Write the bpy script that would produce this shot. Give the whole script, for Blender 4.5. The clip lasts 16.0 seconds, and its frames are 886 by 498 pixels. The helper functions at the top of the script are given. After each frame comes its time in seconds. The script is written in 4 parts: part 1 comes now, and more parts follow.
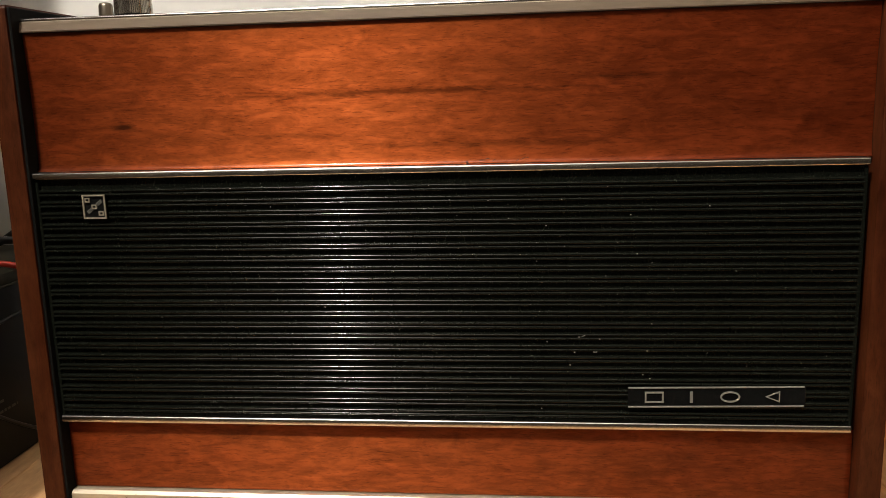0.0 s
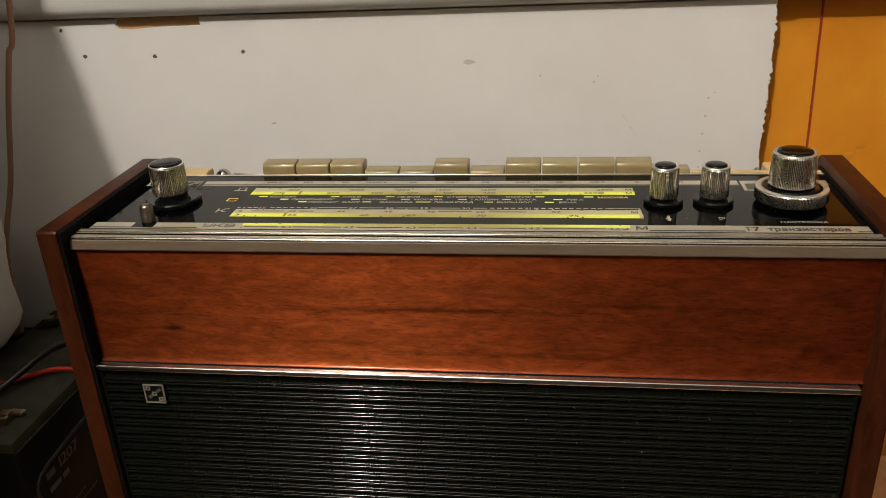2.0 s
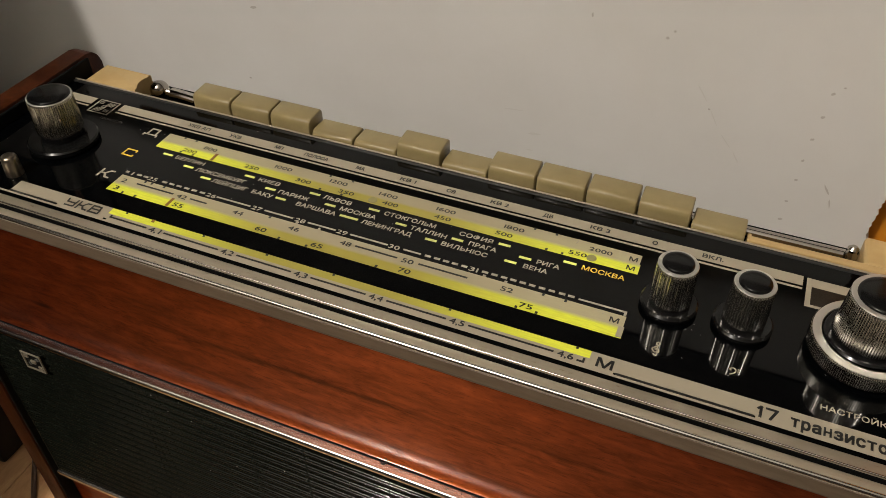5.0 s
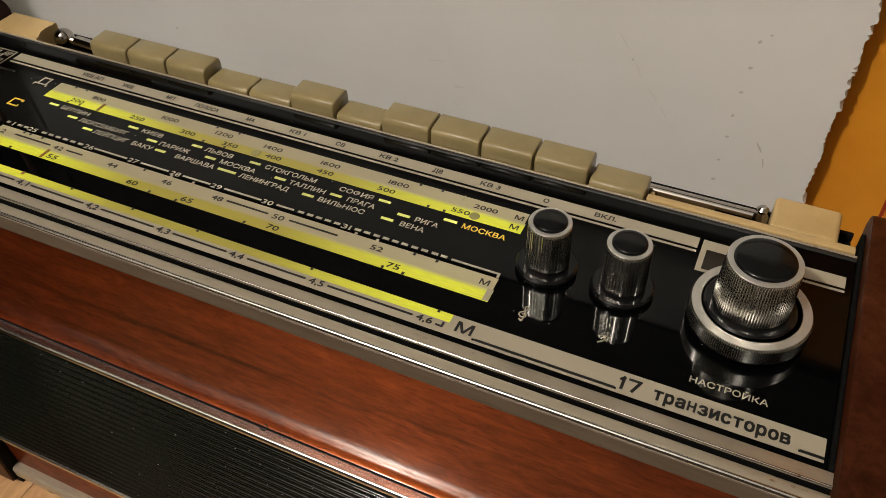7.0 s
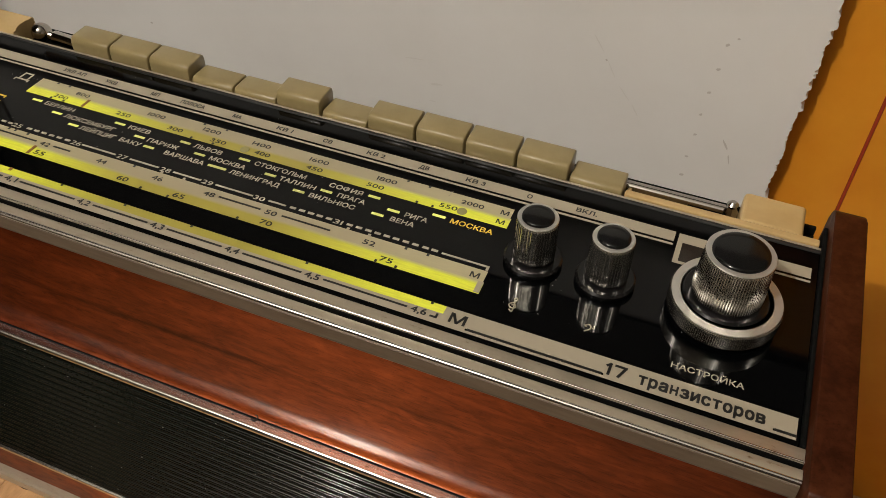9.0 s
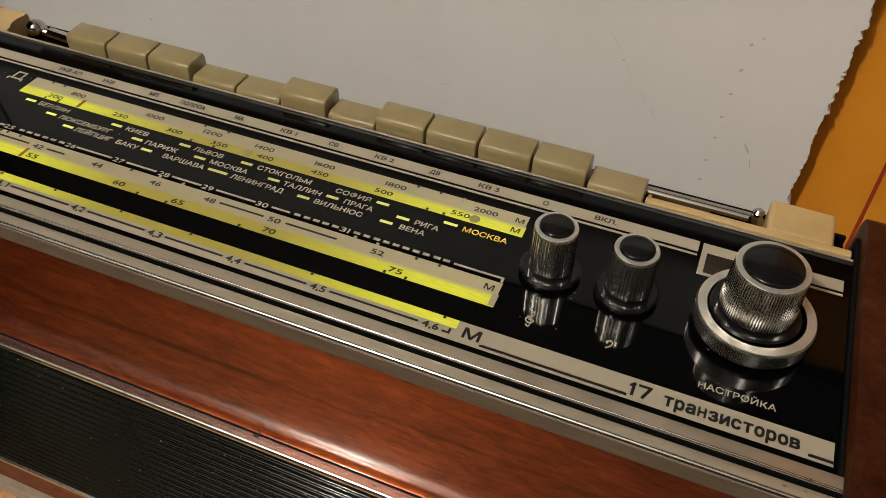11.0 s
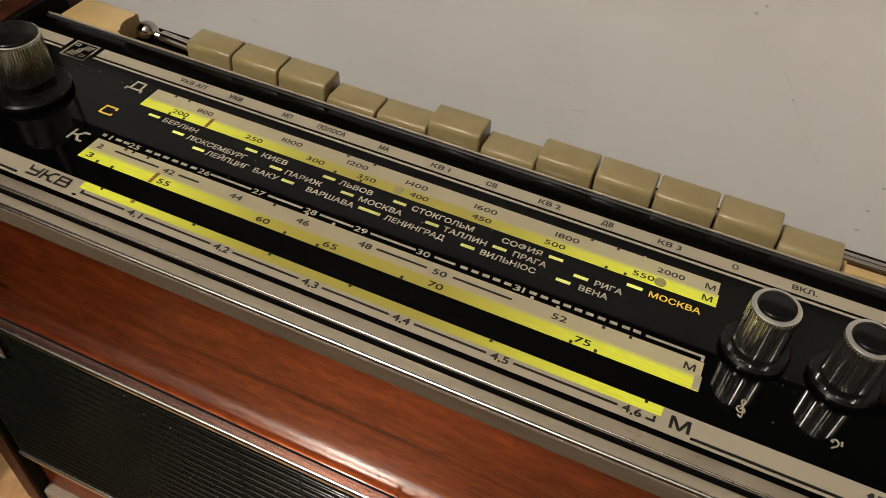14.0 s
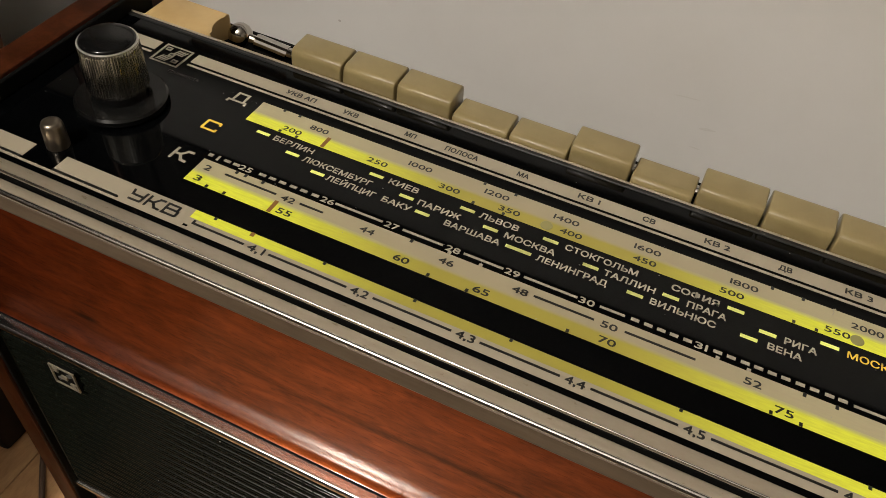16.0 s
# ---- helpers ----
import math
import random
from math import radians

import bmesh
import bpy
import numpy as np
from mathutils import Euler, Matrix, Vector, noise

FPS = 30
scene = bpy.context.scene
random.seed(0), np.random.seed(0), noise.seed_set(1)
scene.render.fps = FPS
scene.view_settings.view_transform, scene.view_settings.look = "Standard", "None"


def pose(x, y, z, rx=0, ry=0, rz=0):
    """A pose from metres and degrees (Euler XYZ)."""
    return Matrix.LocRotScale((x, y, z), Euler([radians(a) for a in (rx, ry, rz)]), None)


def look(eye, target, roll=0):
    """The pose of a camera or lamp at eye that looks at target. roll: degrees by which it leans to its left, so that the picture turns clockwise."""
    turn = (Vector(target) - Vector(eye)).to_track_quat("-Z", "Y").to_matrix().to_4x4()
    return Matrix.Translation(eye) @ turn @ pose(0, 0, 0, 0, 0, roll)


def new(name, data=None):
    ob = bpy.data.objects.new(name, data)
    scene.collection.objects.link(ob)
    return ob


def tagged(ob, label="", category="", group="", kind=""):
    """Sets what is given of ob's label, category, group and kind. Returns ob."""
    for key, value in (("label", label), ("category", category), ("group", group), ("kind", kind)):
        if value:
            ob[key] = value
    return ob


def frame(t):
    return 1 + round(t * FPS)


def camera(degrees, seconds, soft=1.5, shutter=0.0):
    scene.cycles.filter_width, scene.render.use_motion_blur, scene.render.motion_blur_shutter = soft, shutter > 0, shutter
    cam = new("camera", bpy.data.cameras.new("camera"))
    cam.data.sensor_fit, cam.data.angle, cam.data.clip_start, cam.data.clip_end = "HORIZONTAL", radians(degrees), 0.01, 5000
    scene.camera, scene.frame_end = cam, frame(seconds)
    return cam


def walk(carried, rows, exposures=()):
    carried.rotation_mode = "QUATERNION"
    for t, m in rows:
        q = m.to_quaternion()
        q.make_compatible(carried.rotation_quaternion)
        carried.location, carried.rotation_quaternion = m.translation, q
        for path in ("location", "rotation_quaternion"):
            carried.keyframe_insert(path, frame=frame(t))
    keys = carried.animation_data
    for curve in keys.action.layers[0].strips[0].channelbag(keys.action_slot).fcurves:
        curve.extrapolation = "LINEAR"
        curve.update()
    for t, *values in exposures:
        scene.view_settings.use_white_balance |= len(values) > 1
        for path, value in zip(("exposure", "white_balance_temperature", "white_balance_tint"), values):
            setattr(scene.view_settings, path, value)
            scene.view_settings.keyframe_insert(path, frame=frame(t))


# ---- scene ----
# ---- camera ----
cam = camera(56.90, 16.0, soft=0.8)
# seconds, eye x y z, yaw to the left, pitch up, roll
PATH = [
    (0, 0.0508, -0.4144, 0.2386, 6.16, -10.77, -1.65),
    (0.2, 0.0512, -0.4140, 0.2532, 6.42, -11.87, -1.73),
    (0.5, 0.0496, -0.4155, 0.2833, 6.79, -14.11, -1.86),
    (1, 0.0540, -0.4160, 0.3271, 7.46, -16.38, -2.02),
    (1.5, 0.0576, -0.4027, 0.3905, 8.25, -20.20, -2.75),
    (2, 0.0574, -0.3844, 0.4541, 8.82, -24.05, -3.04),
    (2.5, 0.0592, -0.3512, 0.4973, 9.18, -28.42, -2.75),
    (3, 0.0613, -0.3323, 0.5050, 9.48, -31.93, -1.23),
    (3.5, 0.0892, -0.2937, 0.5110, 12.31, -35.35, -0.07),
    (4, 0.1045, -0.2323, 0.5092, 15.90, -38.24, 1.22),
    (4.2, 0.1108, -0.2110, 0.5077, 17.74, -39.13, 0.86),
    (6.3, 0.1392, -0.1553, 0.5100, 25.61, -43.67, -0.84),
    (6.5, 0.1484, -0.1488, 0.5039, 25.83, -43.79, -1.14),
    (7, 0.1722, -0.1377, 0.4911, 25.86, -44.06, -1.59),
    (7.5, 0.1753, -0.1337, 0.4866, 25.72, -44.32, -1.65),
    (7.7, 0.1753, -0.1337, 0.4866, 25.72, -44.32, -1.65),
    (7.85, 0.1640, -0.1493, 0.4991, 21.56, -44.71, 1.05),
    (8, 0.1640, -0.1493, 0.4991, 21.56, -44.71, 1.05),
    (8.5, 0.1610, -0.1515, 0.4977, 21.02, -44.26, 1.33),
    (9, 0.1625, -0.1506, 0.4998, 21.20, -44.60, 1.42),
    (11.5, 0.1472, -0.1358, 0.4905, 21.39, -44.87, 1.60),
    (12, 0.1381, -0.1333, 0.4898, 21.40, -45.03, 1.96),
    (12.5, 0.1258, -0.1309, 0.4903, 21.47, -45.35, 2.30),
    (13, 0.1144, -0.1288, 0.4899, 21.50, -45.57, 2.86),
    (13.5, 0.1007, -0.1275, 0.4891, 21.60, -45.78, 3.46),
    (14, 0.0812, -0.1263, 0.4873, 21.36, -46.04, 4.37),
    (14.5, 0.0666, -0.1223, 0.4823, 21.60, -46.18, 4.89),
    (15, 0.0506, -0.1180, 0.4776, 21.66, -46.54, 5.42),
    (15.5, 0.0311, -0.1129, 0.4712, 21.39, -46.86, 5.95),
    (16, 0.0195, -0.1146, 0.4718, 20.84, -46.83, 5.83),
]


def aimed(x, y, z, yaw, pitch, roll):
    a, b = radians(yaw), radians(pitch)
    ahead = Vector((-math.sin(a) * math.cos(b), math.cos(a) * math.cos(b), math.sin(b)))
    return look((x, y, z), Vector((x, y, z)) + ahead, roll)


walk(cam, [(t, aimed(*row)) for t, *row in PATH], exposures=[(0.0, 0.90), (0.5, 0.76), (1.0, 0.56), (1.5, 0.42), (2.25, 0.18), (3.0, 0.0), (16.0, 0.0)])

# ---- world and light ----
world = bpy.data.worlds.new("world")
scene.world = world
world.use_nodes = True
world.node_tree.nodes["Background"].inputs[0].default_value = (1.0, 0.9, 0.75, 1)
world.node_tree.nodes["Background"].inputs[1].default_value = 0.02

LAMP = (-0.55, -1.2, 1.93)
lamp_data = bpy.data.lights.new("room_lamp", "POINT")
lamp_data.energy, lamp_data.color, lamp_data.shadow_soft_size = 102.0, (1.0, 0.928, 0.845), 0.025
room_lamp = new("room_lamp", lamp_data)
room_lamp.location = LAMP


# ---- materials ----
def material(name, color, rough=0.5, metal=0.0, coat=0.0, coat_rough=0.05, ior=1.5, emit=None, emit_strength=0.0):
    m = bpy.data.materials.new(name)
    m.use_nodes = True
    b = m.node_tree.nodes["Principled BSDF"]
    b.inputs["Base Color"].default_value = (*color, 1)
    b.inputs["Roughness"].default_value, b.inputs["Metallic"].default_value = rough, metal
    b.inputs["Coat Weight"].default_value, b.inputs["Coat Roughness"].default_value = coat, coat_rough
    b.inputs["IOR"].default_value = ior
    if emit:
        b.inputs["Emission Color"].default_value, b.inputs["Emission Strength"].default_value = (*emit, 1), emit_strength
    return m


def node(m, kind, **values):
    n = m.node_tree.nodes.new(kind)
    for key, value in values.items():
        n.inputs[key].default_value = value
    return n


def link(m, a, b):
    m.node_tree.links.new(a, b)


def coords(m, scale=(1, 1, 1)):
    tc = node(m, "ShaderNodeTexCoord")
    mp = node(m, "ShaderNodeMapping", Scale=scale)
    link(m, tc.outputs["Object"], mp.inputs["Vector"])
    return mp.outputs["Vector"]


def ramp(m, fac, stops):
    r = node(m, "ShaderNodeValToRGB")
    link(m, fac, r.inputs["Fac"])
    e = r.color_ramp.elements
    while len(e) < len(stops):
        e.new(0.5)
    for k, (at, color) in zip(e, stops):
        k.position, k.color = at, (*color, 1)
    return r.outputs["Color"]


def blend(m, fac, a, b, mode="MIX"):
    n = node(m, "ShaderNodeMix")
    n.data_type, n.blend_type = "RGBA", mode
    for value, socket in ((fac, n.inputs[0]), (a, n.inputs[6]), (b, n.inputs[7])):
        if isinstance(value, (int, float)):
            socket.default_value = value
        elif isinstance(value, tuple):
            socket.default_value = (*value, 1)
        else:
            link(m, value, socket)
    return n.outputs[2]


def bump(m, height, strength=0.2, distance=0.001):
    b = node(m, "ShaderNodeBump", Strength=strength, Distance=distance)
    link(m, height, b.inputs["Height"])
    link(m, b.outputs["Normal"], m.node_tree.nodes["Principled BSDF"].inputs["Normal"])


def spread(m, fac, low, high, socket):
    r = node(m, "ShaderNodeMapRange")
    r.inputs["To Min"].default_value, r.inputs["To Max"].default_value = low, high
    link(m, fac, r.inputs["Value"])
    link(m, r.outputs["Result"], m.node_tree.nodes["Principled BSDF"].inputs[socket])


def noise_tex(m, vec, scale, detail=4.0, rough=0.55, distortion=0.0):
    n = node(m, "ShaderNodeTexNoise", Scale=scale, Detail=detail, Roughness=rough, Distortion=distortion)
    link(m, vec, n.inputs["Vector"])
    return n.outputs["Fac"]


def wood(name, dark, mid, light, along, rough=0.3, coat=0.35, coat_rough=0.22, fibre=0.0, figure=1.0):
    """Varnished veneer. along: the grain's axis, 0 x, 1 y, 2 z."""
    m = material(name, mid, rough, coat=coat, coat_rough=coat_rough)
    m.node_tree.nodes["Principled BSDF"].inputs["Specular IOR Level"].default_value = 0.06
    def stretched(k):
        s = [1.0, 1.0, 1.0]
        s[along] = k
        return coords(m, s)

    broad = noise_tex(m, stretched(0.14), 42, 4, 0.55, 0.8)
    mottle = noise_tex(m, stretched(0.42), 125, 5, 0.65, 0.7)
    streak = noise_tex(m, stretched(0.20), 330, 4, 0.6, 0.5)
    pores = noise_tex(m, stretched(0.12), 1500, 3, 0.6, 0.3)
    base = ramp(m, broad, [(0.25, dark), (0.5, mid), (0.75, light)])
    fleck = ramp(m, mottle, [(0.30, (0.66, 0.61, 0.56)), (0.70, (1.27, 1.33, 1.37))])
    fine = ramp(m, streak, [(0.3, (0.67, 0.62, 0.59)), (0.62, (1.05, 1.04, 1.04))])
    pore = ramp(m, pores, [(0.33, (0.34, 0.27, 0.25)), (0.44, (1, 1, 1))])
    c = blend(m, 0.40 * figure, blend(m, 0.85 * figure, blend(m, 1.0 * figure, base, fleck, "MULTIPLY"), fine, "MULTIPLY"), pore, "MULTIPLY")
    if fibre:
        # a small knot and the dark figure line that runs from it
        tc = node(m, "ShaderNodeTexCoord")
        marks = None
        for place, size, depth in (((-0.1640, 0.006, 0.2258), (0.015, 1.0, 0.0056), 0.66), ((-0.02, 0.006, 0.2400), (0.22, 1.0, 0.0046), 0.52), ((-0.08, 0.006, 0.2190), (0.10, 1.0, 0.0034), 0.36), ((0.10, 0.006, 0.2450), (0.12, 1.0, 0.0034), 0.34), ((0.04, 0.006, 0.2130), (0.16, 1.0, 0.0042), 0.34)):
            wob = node(m, "ShaderNodeVectorMath")
            wob.operation = "SUBTRACT"
            link(m, tc.outputs["Object"], wob.inputs[0])
            wob.inputs[1].default_value = place
            div = node(m, "ShaderNodeVectorMath")
            div.operation = "DIVIDE"
            link(m, wob.outputs[0], div.inputs[0])
            div.inputs[1].default_value = size
            far = node(m, "ShaderNodeVectorMath")
            far.operation = "LENGTH"
            link(m, div.outputs[0], far.inputs[0])
            mixin = node(m, "ShaderNodeMath")
            mixin.operation = "MULTIPLY_ADD"
            link(m, streak, mixin.inputs[0])
            mixin.inputs[1].default_value = 0.8
            link(m, far.outputs["Value"], mixin.inputs[2])
            shade = ramp(m, mixin.outputs[0], [(0.45, (1 - depth,) * 3), (1.0, (1, 1, 1))])
            c = blend(m, 1.0, c, shade, "MULTIPLY")
            marks = shade if marks is None else blend(m, 1.0, marks, shade, "MULTIPLY")
    link(m, c, m.node_tree.nodes["Principled BSDF"].inputs["Base Color"])
    spread(m, streak, rough - 0.08, rough + 0.14, "Roughness")
    bump(m, pores, 0.11, 0.0002)
    link(m, m.node_tree.nodes["Bump"].outputs["Normal"], m.node_tree.nodes["Principled BSDF"].inputs["Coat Normal"])
    if fibre:
        # light scattered by the fibres, spread across the grain
        gloss = node(m, "ShaderNodeBsdfAnisotropic", Roughness=0.48, Anisotropy=0.55)
        tint = blend(m, 0.5, blend(m, 0.85, blend(m, 1.0, (0.42, 0.099, 0.023), fleck, "MULTIPLY"), fine, "MULTIPLY"), pore, "MULTIPLY")
        tint = blend(m, 1.0, tint, marks, "MULTIPLY")
        link(m, tint, gloss.inputs["Color"])
        tangent = node(m, "ShaderNodeTangent")
        tangent.direction_type, tangent.uv_map = "UV_MAP", "grain"
        link(m, tangent.outputs["Tangent"], gloss.inputs["Tangent"])
        mix = node(m, "ShaderNodeMixShader", Fac=fibre)
        out = m.node_tree.nodes["Material Output"]
        link(m, m.node_tree.nodes["Principled BSDF"].outputs[0], mix.inputs[1])
        link(m, gloss.outputs[0], mix.inputs[2])
        link(m, mix.outputs[0], out.inputs["Surface"])
    return m


WOOD = wood("mahogany veneer", (0.036, 0.0052, 0.0017), (0.080, 0.0112, 0.0030), (0.138, 0.0215, 0.0056), 0, 0.36, 0.55, 0.10, 0.37)
WOOD_SIDE = wood("side veneer", (0.029, 0.0070, 0.0025), (0.049, 0.0130, 0.0046), (0.071, 0.0204, 0.0075), 2, 0.36, 0.14, 0.26)
FLOOR = wood("laminate", (0.46, 0.26, 0.12), (0.53, 0.31, 0.15), (0.60, 0.36, 0.18), 1, 0.4, 0.2, 0.3, figure=0.4)

CHROME = material("aged chrome", (0.66, 0.63, 0.585), 0.2, 1.0)
_v = coords(CHROME, (0.25, 1, 1))
spread(CHROME, noise_tex(CHROME, _v, 700, 4, 0.65), 0.12, 0.30, "Roughness")
_spot = noise_tex(CHROME, coords(CHROME), 420, 5, 0.7)
link(CHROME, ramp(CHROME, _spot, [(0.30, (0.22, 0.15, 0.09)), (0.40, (0.66, 0.63, 0.585)), (0.8, (0.72, 0.69, 0.645))]), CHROME.node_tree.nodes["Principled BSDF"].inputs["Base Color"])
bump(CHROME, _spot, 0.10, 0.0003)

ALU = material("anodised aluminium", (0.48, 0.41, 0.31), 0.34, 0.5)
spread(ALU, noise_tex(ALU, coords(ALU, (0.08, 1, 1)), 900, 3, 0.6), 0.24, 0.40, "Roughness")
_a = noise_tex(ALU, coords(ALU, (0.35, 1, 1)), 420, 5, 0.7)
link(ALU, ramp(ALU, _a, [(0.28, (0.20, 0.135, 0.07)), (0.37, (0.445, 0.38, 0.285)), (0.7, (0.485, 0.42, 0.325))]), ALU.node_tree.nodes["Principled BSDF"].inputs["Base Color"])
bump(ALU, _a, 0.06, 0.0002)
# the brown tint stands in for the veneer mirrored in this metal
DULL = material("brown-tinted aluminium", (0.17, 0.135, 0.10), 0.55, 0.1)
DULL.node_tree.nodes["Principled BSDF"].inputs["Specular IOR Level"].default_value = 0.25
spread(DULL, noise_tex(DULL, coords(DULL, (0.1, 1, 1)), 500, 4, 0.6), 0.44, 0.58, "Roughness")
link(DULL, ramp(DULL, noise_tex(DULL, coords(DULL, (0.12, 1, 1)), 260, 5, 0.7), [(0.3, (0.090, 0.063, 0.040)), (0.7, (0.130, 0.095, 0.063))]), DULL.node_tree.nodes["Principled BSDF"].inputs["Base Color"])
RAIL = material("black rail", (0.012, 0.0118, 0.0112), 0.3)
spread(RAIL, noise_tex(RAIL, coords(RAIL, (0.3, 1, 1)), 300, 4, 0.7), 0.18, 0.5, "Roughness")
LEDGE = material("dull grey ledge metal", (0.42, 0.39, 0.36), 0.24, 0.9)
spread(LEDGE, noise_tex(LEDGE, coords(LEDGE, (0.3, 1, 1)), 600, 4, 0.6), 0.13, 0.26, "Roughness")
link(LEDGE, ramp(LEDGE, noise_tex(LEDGE, coords(LEDGE, (0.4, 1, 1)), 300, 5, 0.65), [(0.3, (0.38, 0.345, 0.325)), (0.7, (0.54, 0.50, 0.47))]), LEDGE.node_tree.nodes["Principled BSDF"].inputs["Base Color"])
BLACK_GLASS = material("black dial glass", (0.0010, 0.0012, 0.0014), 0.035, ior=1.45)
BLACK_GLASS.node_tree.nodes["Principled BSDF"].inputs["Specular IOR Level"].default_value = 0.23
spread(BLACK_GLASS, noise_tex(BLACK_GLASS, coords(BLACK_GLASS), 60, 5, 0.6), 0.015, 0.07, "Roughness")
PRINT = material("cream print", (0.355, 0.31, 0.23), 0.35, coat=0.3, coat_rough=0.03)
PRINT_WHITE = material("white print", (0.35, 0.315, 0.24), 0.35, coat=0.3, coat_rough=0.03)
PRINT_DARK = material("dark print", (0.010, 0.010, 0.009), 0.3, coat=0.3, coat_rough=0.03)
# the yellow print gets a faint added glow for brightness
PRINT_GOLD = material("glowing yellow print", (0.62, 0.40, 0.045), 0.35, coat=0.3, coat_rough=0.03, emit=(1.0, 0.70, 0.04), emit_strength=0.14)
PLASTIC_BLACK = material("black grille plastic", (0.0050, 0.0059, 0.0042), 0.16, ior=1.36)
_g = noise_tex(PLASTIC_BLACK, coords(PLASTIC_BLACK, (0.15, 1, 1)), 420, 4, 0.7)
spread(PLASTIC_BLACK, _g, 0.075, 0.135, "Roughness")
# fine scuffs that break up the shine along each rib
_c = noise_tex(PLASTIC_BLACK, coords(PLASTIC_BLACK, (1, 1, 0.5)), 900, 3, 0.7)
_cut = node(PLASTIC_BLACK, "ShaderNodeMapRange")
for _key, _value in (("From Min", 0.36), ("From Max", 0.42), ("To Min", 0.03), ("To Max", 0.32)):
    _cut.inputs[_key].default_value = _value
link(PLASTIC_BLACK, _c, _cut.inputs["Value"])
link(PLASTIC_BLACK, _cut.outputs["Result"], PLASTIC_BLACK.node_tree.nodes["Principled BSDF"].inputs["Specular IOR Level"])
bump(PLASTIC_BLACK, _g, 0.05, 0.0002)
MATT_BLACK = material("matt black plastic", (0.005, 0.005, 0.0046), 0.6)
MATT_BLACK.node_tree.nodes["Principled BSDF"].inputs["Specular IOR Level"].default_value = 0.06
PIN = material("dull pin metal", (0.23, 0.195, 0.15), 0.3, 0.9)
SATIN = material("satin silver rim", (0.66, 0.64, 0.59), 0.34, 0.75)
GLOSS_BLACK = material("gloss black cap", (0.005, 0.005, 0.005), 0.14, ior=1.36)
KNOB_METAL = material("knurled metal", (0.78, 0.76, 0.72), 0.16, 1.0)
spread(KNOB_METAL, noise_tex(KNOB_METAL, coords(KNOB_METAL), 300, 4, 0.6), 0.14, 0.25, "Roughness")
link(KNOB_METAL, ramp(KNOB_METAL, noise_tex(KNOB_METAL, coords(KNOB_METAL), 520, 5, 0.7), [(0.30, (0.32, 0.305, 0.275)), (0.50, (0.56, 0.54, 0.50))]), KNOB_METAL.node_tree.nodes["Principled BSDF"].inputs["Base Color"])
KEY = material("beige key plastic", (0.36, 0.29, 0.165), 0.30, coat=0.25, coat_rough=0.15)
_k = noise_tex(KEY, coords(KEY), 90, 4, 0.6)
link(KEY, ramp(KEY, _k, [(0.3, (0.225, 0.174, 0.078)), (0.7, (0.272, 0.213, 0.100))]), KEY.node_tree.nodes["Principled BSDF"].inputs["Base Color"])
IVORY = material("yellowed ivory plastic", (0.62, 0.44, 0.20), 0.42)
_i = noise_tex(IVORY, coords(IVORY), 45, 4, 0.6)
link(IVORY, ramp(IVORY, _i, [(0.3, (0.42, 0.285, 0.115)), (0.7, (0.52, 0.37, 0.17))]), IVORY.node_tree.nodes["Principled BSDF"].inputs["Base Color"])
WALL = material("off-white wallpaper", (0.68, 0.66, 0.61), 0.75)
_w = noise_tex(WALL, coords(WALL), 9, 5, 0.6)
link(WALL, ramp(WALL, _w, [(0.3, (0.635, 0.62, 0.585)), (0.7, (0.70, 0.69, 0.66))]), WALL.node_tree.nodes["Principled BSDF"].inputs["Base Color"])
bump(WALL, noise_tex(WALL, coords(WALL), 260, 4, 0.6), 0.08, 0.0008)
ORANGE = material("orange gloss paint", (0.62, 0.25, 0.018), 0.34)
_o = noise_tex(ORANGE, coords(ORANGE), 14, 5, 0.6)
link(ORANGE, ramp(ORANGE, _o, [(0.3, (0.56, 0.20, 0.012)), (0.7, (0.68, 0.29, 0.024))]), ORANGE.node_tree.nodes["Principled BSDF"].inputs["Base Color"])
bump(ORANGE, noise_tex(ORANGE, coords(ORANGE), 70, 4, 0.6), 0.12, 0.001)
RED_LINE = material("dark red crack", (0.30, 0.025, 0.008), 0.6)
SMUDGE = material("grey smudge", (0.48, 0.455, 0.41), 0.8)
HOLE = material("bare plaster hole", (0.10, 0.085, 0.065), 0.9)
ROOM = material("dim room plaster", (0.42, 0.39, 0.33), 0.85)
link(ROOM, ramp(ROOM, noise_tex(ROOM, coords(ROOM), 3, 4, 0.6), [(0.3, (0.37, 0.34, 0.28)), (0.7, (0.46, 0.43, 0.37))]), ROOM.node_tree.nodes["Principled BSDF"].inputs["Base Color"])
BATTERY = material("black battery case", (0.008, 0.009, 0.010), 0.5)
BATTERY.node_tree.nodes["Principled BSDF"].inputs["Specular IOR Level"].default_value = 0.2
LABEL_GREY = material("grey label print", (0.11, 0.11, 0.10), 0.5)
LABEL_DIM = material("small grey label print", (0.060, 0.058, 0.048), 0.5)
DUSTY = material("dusty olive plastic", (0.026, 0.026, 0.017), 0.7)
DUSTY.node_tree.nodes["Principled BSDF"].inputs["Specular IOR Level"].default_value = 0.2
link(DUSTY, ramp(DUSTY, noise_tex(DUSTY, coords(DUSTY), 40, 5, 0.65), [(0.3, (0.026, 0.026, 0.017)), (0.7, (0.060, 0.058, 0.040))]), DUSTY.node_tree.nodes["Principled BSDF"].inputs["Base Color"])
WIRE_RED = material("red wire", (0.55, 0.025, 0.012), 0.35)
WIRE_BLACK = material("black wire", (0.010, 0.010, 0.011), 0.3)
WIRE_BROWN = material("brown wire", (0.11, 0.065, 0.045), 0.45)
